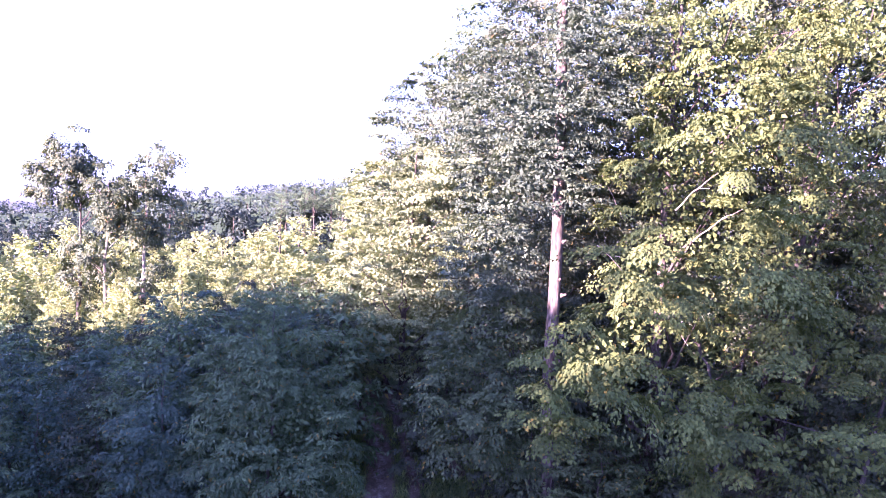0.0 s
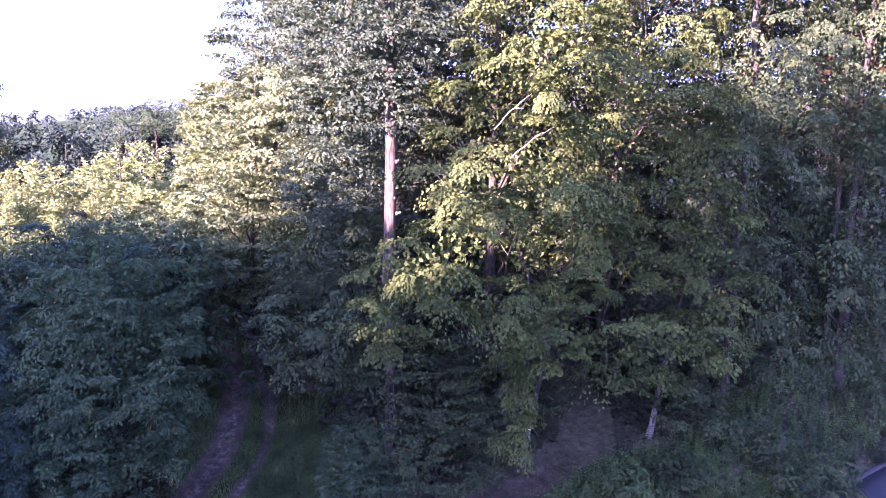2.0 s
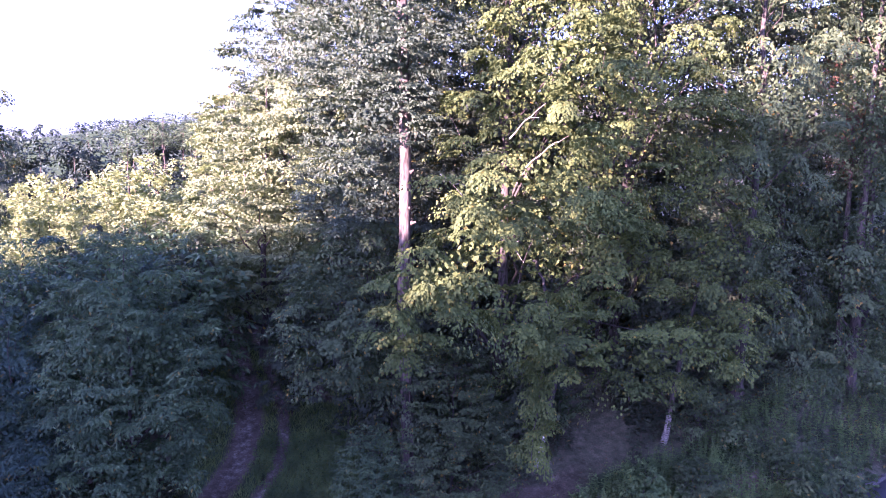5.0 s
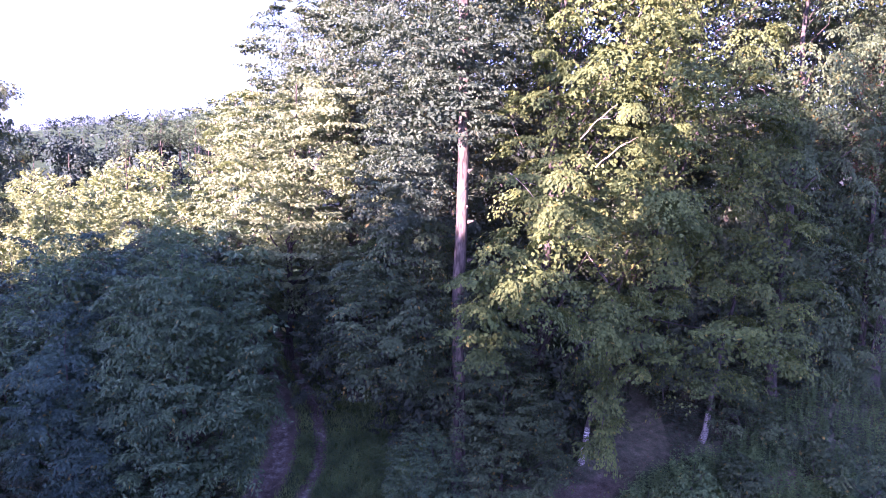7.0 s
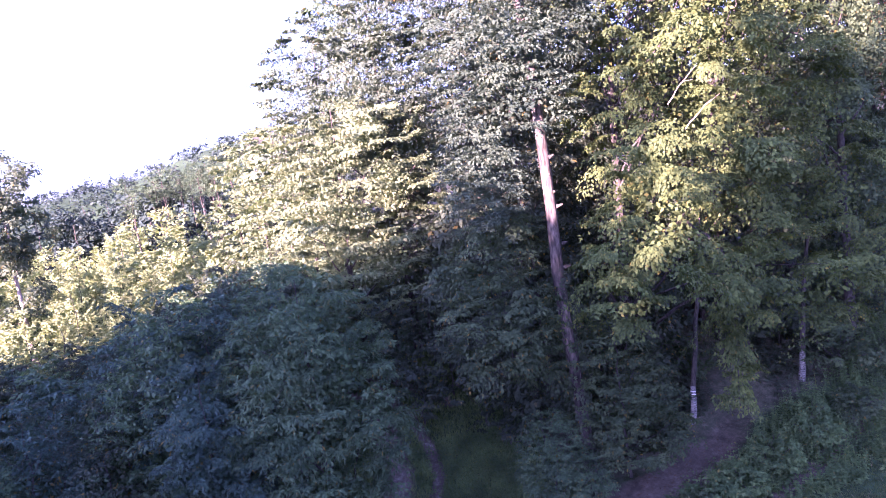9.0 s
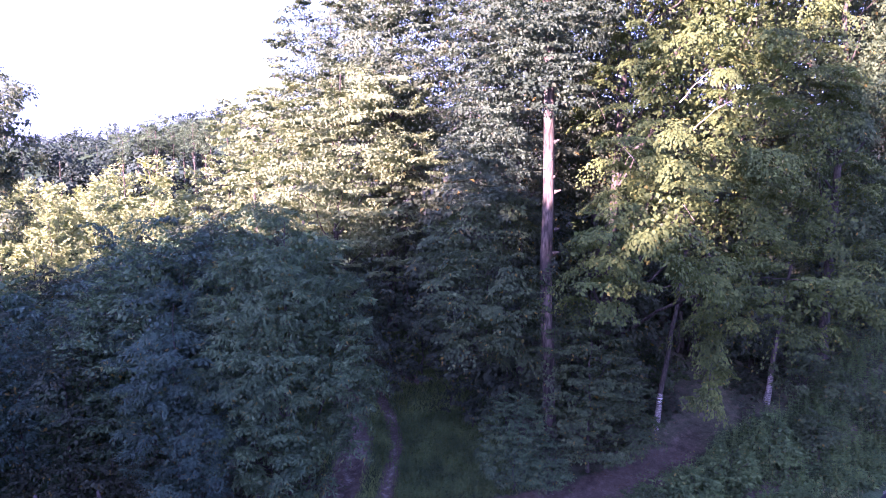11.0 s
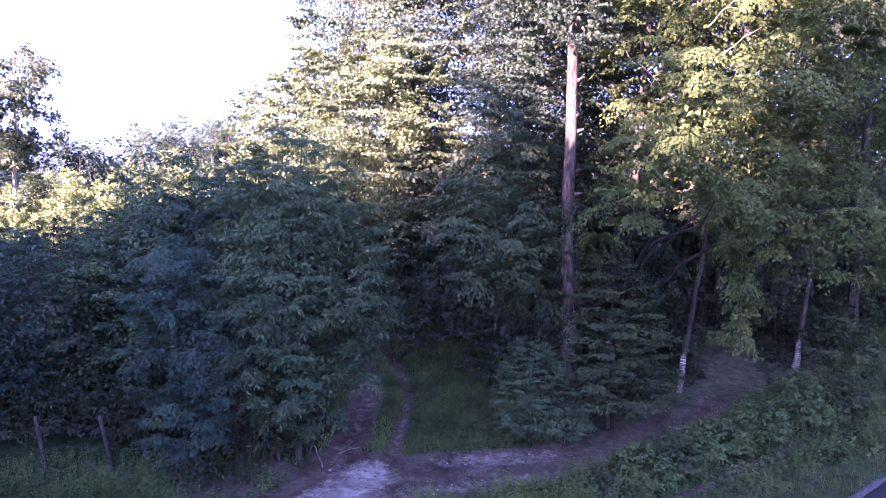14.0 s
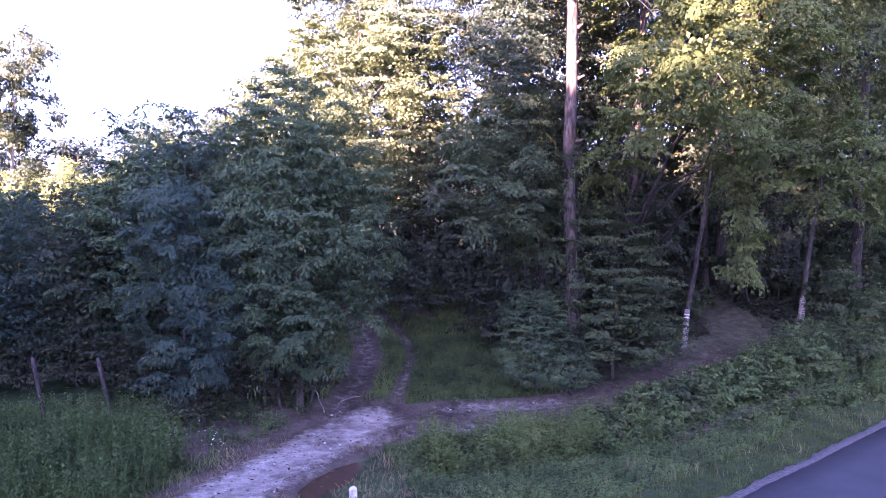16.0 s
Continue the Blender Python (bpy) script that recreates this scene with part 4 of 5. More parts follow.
def undergrowth():
    shrub("hazel_shrub", 2.55, 23.2, 3.5, 1.2, LEAF_CHESTNUT, "rounded hazel shrub in front of the pine trunk", 60, subs=135, length=0.072, width=0.045)
    shrub("hazel_shrub", 3.55, 22.5, 1.9, 0.7, LEAF_CHESTNUT, "rounded hazel shrub in front of the pine trunk", 61, subs=60, length=0.072, width=0.045)
    tree("young_hornbeam", 5.4, 23.0, hz(5.4, 23.0), [(0, -0.2, 3.2, 1.8, 1.5, 1.9), (0.3, -0.6, 1.8, 1.7, 1.3, 1.1), (-0.3, 0, 4.8, 1.3, 1.1, 1.2)], LEAF_HORNBEAM, BARK, "young hornbeam with flat leafy tiers under tall trees",
         trunk_r=0.06, subs=120, sub_r=0.7, length=0.11, width=0.06, droop=0.2, seed=62, limbs=8, split_limbs=True, gap=0.24, spray=dict(face=0.5, tilt=0.1, fill=20, twigs=9, per=20, space=0.5))
    for k, (x, y, h, w) in enumerate(((-0.2, 30.6, 4.2, 1.7), (2.2, 29.2, 4.6, 1.8), (4.4, 28.0, 3.6, 1.6), (-0.6, 33.8, 5.0, 1.8), (1.8, 32.4, 5.4, 1.9), (2.6, 27.4, 1.9, 1.1), (8.0, 26.8, 3.0, 1.5), (15.6, 23.4, 2.6, 1.5),
                                      (17.6, 22.0, 2.4, 1.4), (19.6, 21.0, 2.6, 1.4), (14.6, 27.5, 3.2, 1.6), (10.0, 28.6, 2.4, 1.3), (18.5, 26, 3.4, 1.7), (7.6, 25.4, 1.8, 1.1), (10.6, 26.2, 1.7, 1.0), (16.4, 24.8, 2.0, 1.2))):
        shrub("understory_shrub", x, y, h, w, LEAF_DARK_SHADED if k < 6 else LEAF_HORNBEAM, "dark leafy understory shrub in forest shade", 63 + k, subs=int(9 + 4 * h), group="understory shrubs", length=0.14, width=0.075)


undergrowth()


def inner_wall():
    """Close-standing saplings inside the forest, under the canopy, with shade in their colour."""
    g = np.random.default_rng(13)
    kinds = [tree("shade_sapling", 0, 0, 0, [(0, 0, 3.6, 1.7, 1.6, 3.2), (0.4, -0.3, 6.0, 1.4, 1.3, 1.8), (-0.5, 0.2, 2.0, 1.5, 1.4, 1.8)], LEAF_DARK_SHADED, BARK, "sapling crowded under the forest canopy, its leaf colour darkened for shade", "tree", "shade saplings",
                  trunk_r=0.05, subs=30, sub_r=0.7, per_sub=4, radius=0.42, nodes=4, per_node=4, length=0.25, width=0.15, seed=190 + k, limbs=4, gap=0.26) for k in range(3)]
    n = 0
    for x in np.arange(2.8, 30, 2.3):
        for y, tall in ((26.4, 0.6), (28.6, 0.8), (32.6, 1.15)):
            if y < 27 and x < 19 or y < 30 and 10.6 < x < 14.2:
                continue
            xx, yy, s = x + 0.5 * g.normal(), y + 0.7 * g.normal() + 0.05 * x, tall * (0.85 + 0.3 * g.random())
            ob = kinds[n] if n < 3 else copy_thing(kinds[n % 3], Matrix.Identity(4))
            ob.matrix_basis = pose(xx, yy, hz(xx, yy) - 0.1, 0, 0, g.random() * 360) @ Matrix.Diagonal((s, s, s, 1))
            n += 1
    for x, y, s in ((2.2, 36.5, 1.1), (4.6, 37.0, 1.2), (3.2, 41.0, 1.2), (5.8, 42.0, 1.3), (4.6, 46.0, 1.3), (0.9, 39.5, 1.0), (7.6, 26.0, 0.7), (9.1, 26.6, 0.8), (10.0, 27.4, 0.8), (13.8, 26.4, 0.75), (15.2, 26.2, 0.75)):
        copy_thing(kinds[n % 3], Matrix.Identity(4)).matrix_basis = pose(x, y, hz(x, y) - 0.1, 0, 0, g.random() * 360) @ Matrix.Diagonal((s * 1.2, s, s, 1))
        n += 1


inner_wall()


def thicket_front():
    g = np.random.default_rng(14)
    for k, x in enumerate(np.arange(-17, -9.2, 1.25)):
        shrub("bramble_shrub", x + 0.2 * g.normal(), 25.1 + 0.3 * g.normal(), 1.5 + 0.9 * g.random(), 0.95, LEAF_THICKET_SHADED, "low shrub under the thicket behind the fence, its leaf colour darkened for shade", 210 + k, subs=14, group="thicket shrubs", length=0.11, width=0.06)


thicket_front()


def low_cover():
    g = np.random.default_rng(16)
    for k, (x, y, h, w) in enumerate(((-4.3, 24.5, 1.1, 0.7), (-5.6, 23.9, 1.3, 0.9), (-6.9, 24.0, 1.5, 1.0), (-8.2, 23.8, 1.3, 0.9), (-8.6, 22.4, 1.0, 0.7),
                                      (-7.6, 25.2, 2.2, 1.1), (-9.2, 25.6, 2.4, 1.2), (-5.0, 25.6, 1.8, 1.0), (-6.2, 25.8, 2.0, 1.1))):
        shrub("bramble_shrub", x + 0.15 * g.normal(), y, h, w, LEAF_THICKET_SHADED, "low shrub under the thicket behind the fence, its leaf colour darkened for shade", 240 + k, subs=14, group="thicket shrubs", length=0.1, width=0.055)


low_cover()


def verge_bushes():
    g = np.random.default_rng(15)
    for k, (x, y, h) in enumerate(((4.4, 19.2, 0.9), (5.6, 19.7, 1.25), (6.6, 20.0, 1.1), (7.8, 20.2, 0.9), (2.8, 18.9, 0.8), (9.6, 20.6, 1.2), (11.6, 20.9, 1.4), (13.8, 21.2, 1.6))):
        shrub("bramble_bush", x, y, h * (1.35, 0.95, 1.15)[k % 3], 0.8, (LEAF_HERB, LEAF_HORNBEAM, LEAF_HERB)[k % 3], "leafy green bramble bush on the verge", 230 + k, subs=26, group="verge brambles", length=0.11, width=0.065)


verge_bushes()


WHITE_PAINT = paint_material()


def birch(x, y, lean, high, seed, marks=()):
    ob = thing("birch_trunk", x, y, hz(x, y), "slim white-based birch stem leaning in the forest shade", "tree", "birch stems")
    hs = np.linspace(-0.2, high, 12)
    g = np.random.default_rng(seed)
    p = np.stack([lean[0] * hs + 0.03 * g.normal(size=12), lean[1] * hs + 0.02 * g.normal(size=12), hs], 1)
    r = 0.115 * (1 - 0.6 * np.clip(hs, 0, None) / high) + 0.06 * np.exp(-np.clip(hs, 0, None) / 0.25)
    v, q = tube(p[:3], r[:3], 9, 0.03)
    base = part("bark_base", mesh_of("bark_base", v, q, BARK_BIRCH, True), ob, "white peeling birch bark")
    v, q = tube(p[2:], r[2:], 9, 0.03)
    part("upper_stem", mesh_of("upper_stem", v, q, BARK, True), ob)
    for lo, hi in marks:
        hh = np.array([lo, lo + 0.004, (lo + hi) / 2, hi - 0.004, hi])
        rr = np.interp(hh, hs, r) * np.array([0.98, 1.05, 1.05, 1.05, 0.98])
        part("painted_band", mesh_of("painted_band", *tube(np.stack([np.interp(hh, hs, p[:, 0]), np.interp(hh, hs, p[:, 1]), hh], 1), rr, 9), WHITE_PAINT, True), base, "white painted trail mark")
    c = np.stack([p[-4:, 0] + 0.3 * g.normal(size=4), p[-4:, 1] + 0.3 * g.normal(size=4), hs[-4:]], 1)
    v, q = foliage(np.repeat(c, 6, 0) + 0.5 * g.normal(size=(24, 3)), unit(g.normal(size=(24, 3))), 0.6, 10, 5, 0.14, 0.09, seed=seed)
    part("crown", mesh_of("crown", v, q, LEAF_HORNBEAM), ob)
    return ob


birch(8.95, 24.1, (0.22, 0.06), 8.5, 81, ((1.05, 1.085), (1.17, 1.205)))
birch(13.9, 23.7, (0.22, 0.05), 7.5, 82)


# ---- the shaded thicket of young trees, and the sunlit plantation ----
def young_tree(mat, seed, subs, name="young_tree", label="bushy young broadleaf tree", length=0.125, width=0.05, per_sub=8, limbs=4):
    lobes = [(0, 0, 3.2, 1.25, 1.25, 2.3), (0.25, 0.1, 4.8, 0.8, 0.8, 1.5), (-0.3, -0.2, 2.0, 1.2, 1.1, 1.5)]
    return tree(name, 0, 0, 0, lobes, mat, BARK, label, "tree", "", trunk_r=0.05, top=5.6, subs=subs * 2, sub_r=0.55, length=length, width=width, droop=0.45, seed=seed, limbs=limbs, gap=0.2, spray=dict(twigs=6, per=per_sub * 2, wild=0.45, tilt=0.8, fill=40, space=0.45))


def thicket():
    mats = (LEAF_WILLOW, LEAF_CHESTNUT, LEAF_DARK_SHADED)
    base = [young_tree(mats[k % 3], 120 + k, 23, label="bushy young tree in deep shade behind a fence") for k in range(5)]
    rear = [young_tree(mats[k % 3], 130 + k, 24, label="bushy young tree deeper in the shaded thicket", length=0.24, width=0.1, per_sub=4, limbs=2) for k in range(3)]
    g = np.random.default_rng(31)
    spots = []
    for x in np.arange(-25, -4.5, 2.0):
        for y in (26.0, 28.6, 31.4, 34.2, 37.0, 39.8, 42.6):
            if (x > -7.5 and y < 30) or (x > -9.6 and y < 26.5):
                continue
            xx, yy = x + 0.5 * g.normal(), y + 0.6 * g.normal()
            top = float(np.interp(xx, [-16, -12.7, -10.5, -9.1, -6.3], [7.9, 8.1, 9.2, 9.8, 10.4])) - 0.05 * (yy - 27) - (0.7 if xx < -11 and yy < 29.5 else 0)
            spots.append((xx, yy, (top - hz(xx, yy)) / 5.9 * (0.84 + 0.16 * g.random())))
    spots += [(-10.0, 26.8, 1.3), (-12.2, 26.4, 1.0), (-14.4, 26.6, 1.05), (-6.8, 28.2, 1.4), (-8.4, 28.0, 1.45), (-9.6, 27.4, 1.45), (-7.6, 29.6, 1.45), (-10.8, 28.6, 1.4), (-6.0, 30.0, 1.35)]
    used = {0: 0, 1: 0}
    for x, y, s in spots:
        m = pose(x, y, hz(x, y) - 0.1, 0, 0, g.random() * 360) @ Matrix.Diagonal((s * 1.1, s * 1.1, s, 1))
        far = int(y > 31)
        kinds = rear if far else base
        k = used[far]
        used[far] += 1
        ob = kinds[k] if k < len(kinds) else copy_thing(kinds[k % len(kinds)], Matrix.Identity(4))
        ob.matrix_basis = m
        tagged(ob, group="shaded thicket")


thicket()


def plume(seed, fine):
    """A young upright tree, a tapering plume of foliage."""
    lobes = [(0, 0, 1.6, 1.05, 1.05, 1.5), (0.1, 0, 3.0, 0.85, 0.85, 1.4), (0, 0.1, 4.3, 0.5, 0.5, 1.1)]
    return tree("plantation_tree", 0, 0, 0, lobes, LEAF_YOUNG_SUNLIT, BARK, "young plantation tree with pale green upright foliage, its colour lifted for sunlight", "tree", "plantation rows", trunk_r=0.05, top=5.4, subs=60 if fine else 46, sub_r=0.42,
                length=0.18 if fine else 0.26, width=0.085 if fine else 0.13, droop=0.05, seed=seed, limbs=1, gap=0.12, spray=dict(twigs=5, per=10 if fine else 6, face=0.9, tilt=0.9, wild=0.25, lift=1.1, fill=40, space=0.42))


def plantation():
    near, far = [plume(140 + k, True) for k in range(4)], [plume(145 + k, False) for k in range(3)]
    g = np.random.default_rng(41)
    used = {0: 0, 1: 0}
    for y in np.arange(43.5, 74, 3.0):
        for x in np.arange(-54, 0, 2.5 if y < 55 else 3.0):
            xx, yy = x + 0.6 * g.normal(), y + 0.7 * g.normal()
            s = (0.62 + 0.5 * g.random() ** 1.4) * (1 + 0.02 * max(0, yy - 45)) * (0.85 + 0.3 * noise.noise(Vector((xx * 0.16, yy * 0.16, 3.0))))
            if xx > -5.5 - (yy - 42) * 0.12 or g.random() < 0.10:
                continue
            lot = int(yy > 53 or xx < -28)
            kinds, k = (far if lot else near), used[lot]
            used[lot] += 1
            ob = kinds[k] if k < len(kinds) else copy_thing(kinds[k % len(kinds)], Matrix.Identity(4))
            ob.matrix_basis = pose(xx, yy, hz(xx, yy) - 0.1, 0, 0, g.random() * 360) @ Matrix.Diagonal((s * 1.2, s * 1.2, s, 1))


plantation()


# ---- the tall open-crowned trees left standing in the clearing ----
def standards():
    def aspen(x, y, lobes, bark, label, subs, seed):
        tree("aspen_tree", x, y, hz(x, y), lobes, LEAF_ASPEN, bark, label, group="aspens in the clearing", trunk_r=0.16, subs=subs, sub_r=0.5, per_sub=8, radius=0.34, nodes=4, per_node=5, length=0.21, width=0.12, seed=seed,
              limbs=16, gap=0.42)

    aspen(-24.2, 49.5, [(0, 0, 12.2, 2.2, 2.0, 2.1), (-1.5, 0, 10.4, 1.8, 1.6, 2.0), (1.9, 0.2, 9.6, 2.0, 1.6, 1.5), (0.1, 0, 4.6, 1.2, 1.2, 2.6)], BARK, "tall open-crowned aspen standing in the clearing", 120, 90)
    aspen(-19.6, 49.0, [(0, 0, 11.9, 1.8, 1.7, 2.2), (0.5, 0, 9.0, 1.9, 1.7, 1.9), (-0.8, 0, 7.6, 1.4, 1.3, 1.3), (0, 0, 4.6, 1.4, 1.4, 3.0)], BARK_PALE, "tall open-crowned aspen standing in the clearing", 66, 91)
    aspen(-21.9, 48.2, [(0, 0, 9.2, 1.8, 1.6, 2.0), (0.8, 0, 7.8, 1.8, 1.4, 1.4), (0, 0, 4.2, 1.5, 1.5, 3.2)], BARK_PALE, "shorter aspen with a ragged crown in the clearing", 48, 92)


standards()


def far_pines():
    g = np.random.default_rng(55)
    base = []
    for k in range(3):
        ob = tree("distant_pine", 0, 0, 0, [(0, 0, 8.7, 1.3, 1.2, 0.6), (0.5, 0.2, 7.9, 0.9, 0.9, 0.4), (-0.4, -0.2, 9.2, 0.8, 0.8, 0.5), (-0.6, 0.3, 7.3, 0.6, 0.6, 0.3)], LEAF_PINE, BARK_PINE, "distant pine with a bare reddish stem", "tree", "pine stand",
                  trunk_r=0.14, top=9.3, subs=40, sub_r=0.42, length=0.2, width=0.06, droop=0.1, seed=150 + k, limbs=6, gap=0.25, spray=dict(twigs=6, per=8, wild=0.5, fill=20))
        base.append(ob)
    n = 0
    for x in np.arange(-15.5, -6.5, 1.15):
        for row in range(2):
            xx, yy, s = x + 0.6 * g.normal(), 73 + row * 3.4 + 1.6 * g.normal() + max(0, -x - 8) * 0.3, 0.88 + 0.25 * g.random()
            m = pose(xx, yy, hz(xx, yy), 0, 0, g.random() * 360) @ Matrix.Diagonal((0.85 * s, 0.8 * s, s, 1))
            if n < 3:
                base[n].matrix_basis = m
            else:
                copy_thing(base[n % 3], Matrix.Identity(4)).matrix_basis = m
            n += 1
    base2 = [tree("distant_tree", 0, 0, 0, [(0, 0, 4.5, 2.0, 2.0, 3.4), (0.4, 0, 7.0, 1.5, 1.5, 1.8)], FAR_LEAF_SHADED, BARK, "distant broadleaf tree behind the clearing, its leaf colour darkened for shade", "tree", "far forest edge", trunk_r=0.12, subs=19,
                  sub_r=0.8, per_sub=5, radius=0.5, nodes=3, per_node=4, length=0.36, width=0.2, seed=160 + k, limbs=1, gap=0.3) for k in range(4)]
    n = 0
    for x in np.arange(-80, 40, 2.8):
        for row in range(2 if x < -6 else 1):
            xx = x + 0.8 * g.normal()
            yy = 84 + row * 4 + 1.5 * g.normal() - (8 if x > -30 else 0)
            s = (0.9 + 0.35 * g.random()) * (0.84 if x < -34 else 0.9)
            m = pose(xx, yy, hz(xx, yy) - 0.2, 0, 0, g.random() * 360) @ Matrix.Diagonal((s * 1.1, s * 1.1, s, 1))
            if n < 4:
                base2[n].matrix_basis = m
            else:
                copy_thing(base2[n % 4], Matrix.Identity(4)).matrix_basis = m
            n += 1


far_pines()


def far_woods():
    """The wooded hill on the skyline: countless crowns as one sheet of foliage."""
    g = np.random.default_rng(77)
    n = 1000
    y = 92 + 470 * g.random(n) ** 0.8
    x = (-0.85 + 1.15 * g.random(n)) * y
    tall = 3.0 + 3.0 * g.random(n)
    c = np.stack([x, y, height(x, y) + 0.3], 1)
    d = unit(g.normal(size=(n, 6, 3)) + np.array([0, -0.5, 0.7]))
    at = (c[:, None] + d * np.stack([1.9 + 0 * tall, 1.9 + 0 * tall, tall], 1)[:, None]).reshape(-1, 3)
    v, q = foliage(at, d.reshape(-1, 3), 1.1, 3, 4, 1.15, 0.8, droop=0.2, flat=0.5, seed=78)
    tagged(new("distant_forest", mesh_of("distant_forest", v, q, FAR_LEAF_SHADED)), "hazy wooded hill on the skyline, its leaf colour darkened for shade", "forest", kind="stuff")


far_woods()


# ---- a stand added out of view, beyond the meadow, to block the low sun ----
def shade_forest():
    g = np.random.default_rng(88)
    base = [tree("shade_casting_tree", 0, 0, 0, [(0, 0, 10.5, 3.6, 3.6, 6.0), (0.6, 0, 15.2, 2.8, 2.8, 2.8), (-0.8, 0, 5.0, 3.2, 3.2, 3.8)], LEAF_HORNBEAM, BARK, "unseen tall tree added to cast the evening shade", "tree", "stand beyond the meadow",
                 trunk_r=0.3, subs=56, sub_r=1.4, per_sub=4, radius=1.0, nodes=2, per_node=3, length=1.35, width=1.0, seed=170 + k, limbs=0, gap=0.2) for k in range(3)]
    n = 0
    for row, x0 in enumerate((-45, -50)):
        for y in np.arange(-62, 19 - 3 * row, 3.6):
            xx, yy = x0 + 0.7 * g.normal(), y + 0.6 * g.normal() + row * 2
            w = yy - xx / math.tan(AZ)      # which line of light this tree stands in
            # height chosen for how high the shade should reach in that line
            tall = float(np.interp(w, [3, 6, 8, 10, 12, 13, 15, 17, 20.2, 26, 36, 40, 50, 56], [29, 27, 25.6, 23.6, 20.6, 18.6, 18.6, 19.4, 19.8, 19.9, 19.8, 17.6, 15, 14])) + 1.2 * row
            s = tall / 18.0 * (0.97 + 0.06 * g.random())
            ob = base[n] if n < 3 else copy_thing(base[n % 3], Matrix.Identity(4))
            ob.matrix_basis = pose(xx, yy, hz(xx, yy), 0, 0, g.random() * 360) @ Matrix.Diagonal((min(s, 1.12), min(s, 1.12), s, 1))
            n += 1
    # taller, open-crowned trees added among them, unseen, to break the sunlight into patches
    loose = [tree("dapple_tree", 0, 0, 0, [(0, 0, 16.0, 2.3, 2.3, 5.5), (0.5, 0, 21.0, 1.6, 1.6, 3.0)], LEAF_ASPEN, BARK, "unseen loose-crowned tree added to dapple the sunlight", "tree", "poplars beyond the meadow",
                  trunk_r=0.25, subs=17, sub_r=1.0, per_sub=4, radius=0.75, nodes=2, per_node=3, length=0.95, width=0.7, seed=180 + k, limbs=4, gap=0.2) for k in range(3)]
    for n, (w, tall, wide) in enumerate(((-1, 31, 1), (1, 31, 1), (3, 30.5, 1), (5, 30, 1), (6.8, 30.5, 1), (8.2, 28, 0.8), (9.6, 27.5, 0.6), (10.6, 27.5, 0.6), (11.2, 27.5, 0.4), (11.6, 27.5, 0.3), (15.7, 27, 0.45), (17.3, 26, 0.3), (2.2, 31, 1), (4, 30.5, 1), (6, 31, 1), (7.5, 28.5, 0.7), (10.2, 28.5, 0.6), (10.9, 28, 0.45), (24.2, 26.5, 1), (25.4, 26.5, 1), (26.6, 25, 1))):
        ob = loose[n] if n < 3 else copy_thing(loose[n % 3], Matrix.Identity(4))
        x = -39.5 + 1.6 * g.normal()
        y = w + x / math.tan(AZ)
        ob.matrix_basis = pose(x, y, hz(x, y), 0, 0, g.random() * 360) @ Matrix.Diagonal((wide, wide, tall / 24.5, 1))


shade_forest()


# ---- fence posts, marker stone, puddle ----
def fence_post(x, y, lean, high):
    ob = thing("fence_post", x, y, hz(x, y), "weathered grey wooden fence post leaning in the weeds", "fence post", "fence posts")
    hs = np.array([-0.25, 0.0, 0.4, 0.8, 1.2, high - 0.03, high, high + 0.001])
    r = np.array([0.06, 0.06, 0.058, 0.056, 0.056, 0.054, 0.04, 0.004])
    v, q = tube(np.stack([lean[0] * hs, lean[1] * hs, hs], 1), r, 9, 0.04)
    part("post", mesh_of("post", v, q, WOOD_POST), ob)
    part("staple", mesh_of("staple", *tube([(lean[0] * 1.1 - 0.02, -0.09, 1.1), (lean[0] * 1.1, -0.11, 1.12), (lean[0] * 1.1 + 0.02, -0.09, 1.1)], [0.008] * 3, 5), WOOD_POST), ob)


fence_post(-10.6, 23.7, (-0.2, 0), 1.65)
fence_post(-12.35, 23.8, (-0.17, 0), 1.7)
fence_post(-14.5, 24.0, (-0.1, 0), 1.6)


def marker_stone():
    bm = bmesh.new()
    bmesh.ops.create_cube(bm, size=1.0)
    bmesh.ops.scale(bm, vec=(0.16, 0.14, 0.42), verts=bm.verts)
    bmesh.ops.bevel(bm, geom=[e for e in bm.edges], offset=0.035, segments=3, affect="EDGES")
    me = bpy.data.meshes.new("marker_stone")
    bm.to_mesh(me)
    bm.free()
    me.materials.append(paint_material())
    ob = tagged(new("marker_stone", me), "small whitewashed stone marker beside the puddle", "marker")
    ob.matrix_world = pose(-4.72, 16.2, hz(-4.72, 16.2) + 0.02, 3, -5, 20)


marker_stone()


def puddle():
    a = np.linspace(0, 2 * np.pi, 29)[:-1]
    rx = 2.1 * (1 + 0.08 * np.sin(3 * a) + 0.06 * np.sin(5 * a + 1))
    e = np.stack([rx * np.cos(a), 0.62 * (1 + 0.15 * np.cos(2 * a + 0.5)) * np.sin(a)], 1)
    c, s = math.cos(0.93), math.sin(0.93)
    e = e @ np.array([[c, s], [-s, c]]) + np.array([-5.0, 17.75])
    rings = np.concatenate([np.c_[e, np.full(28, -0.135)], np.c_[(e - e.mean(0)) * 0.5 + e.mean(0), np.full(28, -0.135)], np.c_[np.repeat(e.mean(0)[None], 28, 0), np.full(28, -0.135)]])
    j = np.arange(28)
    k = (j + 1) % 28
    q = np.concatenate([np.stack([j, k, k + 28, j + 28], 1), np.stack([j + 28, k + 28, k + 56, j + 56], 1)])
    tagged(new("puddle", mesh_of("puddle", rings, q, water_material())), "brown muddy puddle in the track", "water", kind="structure")


puddle()


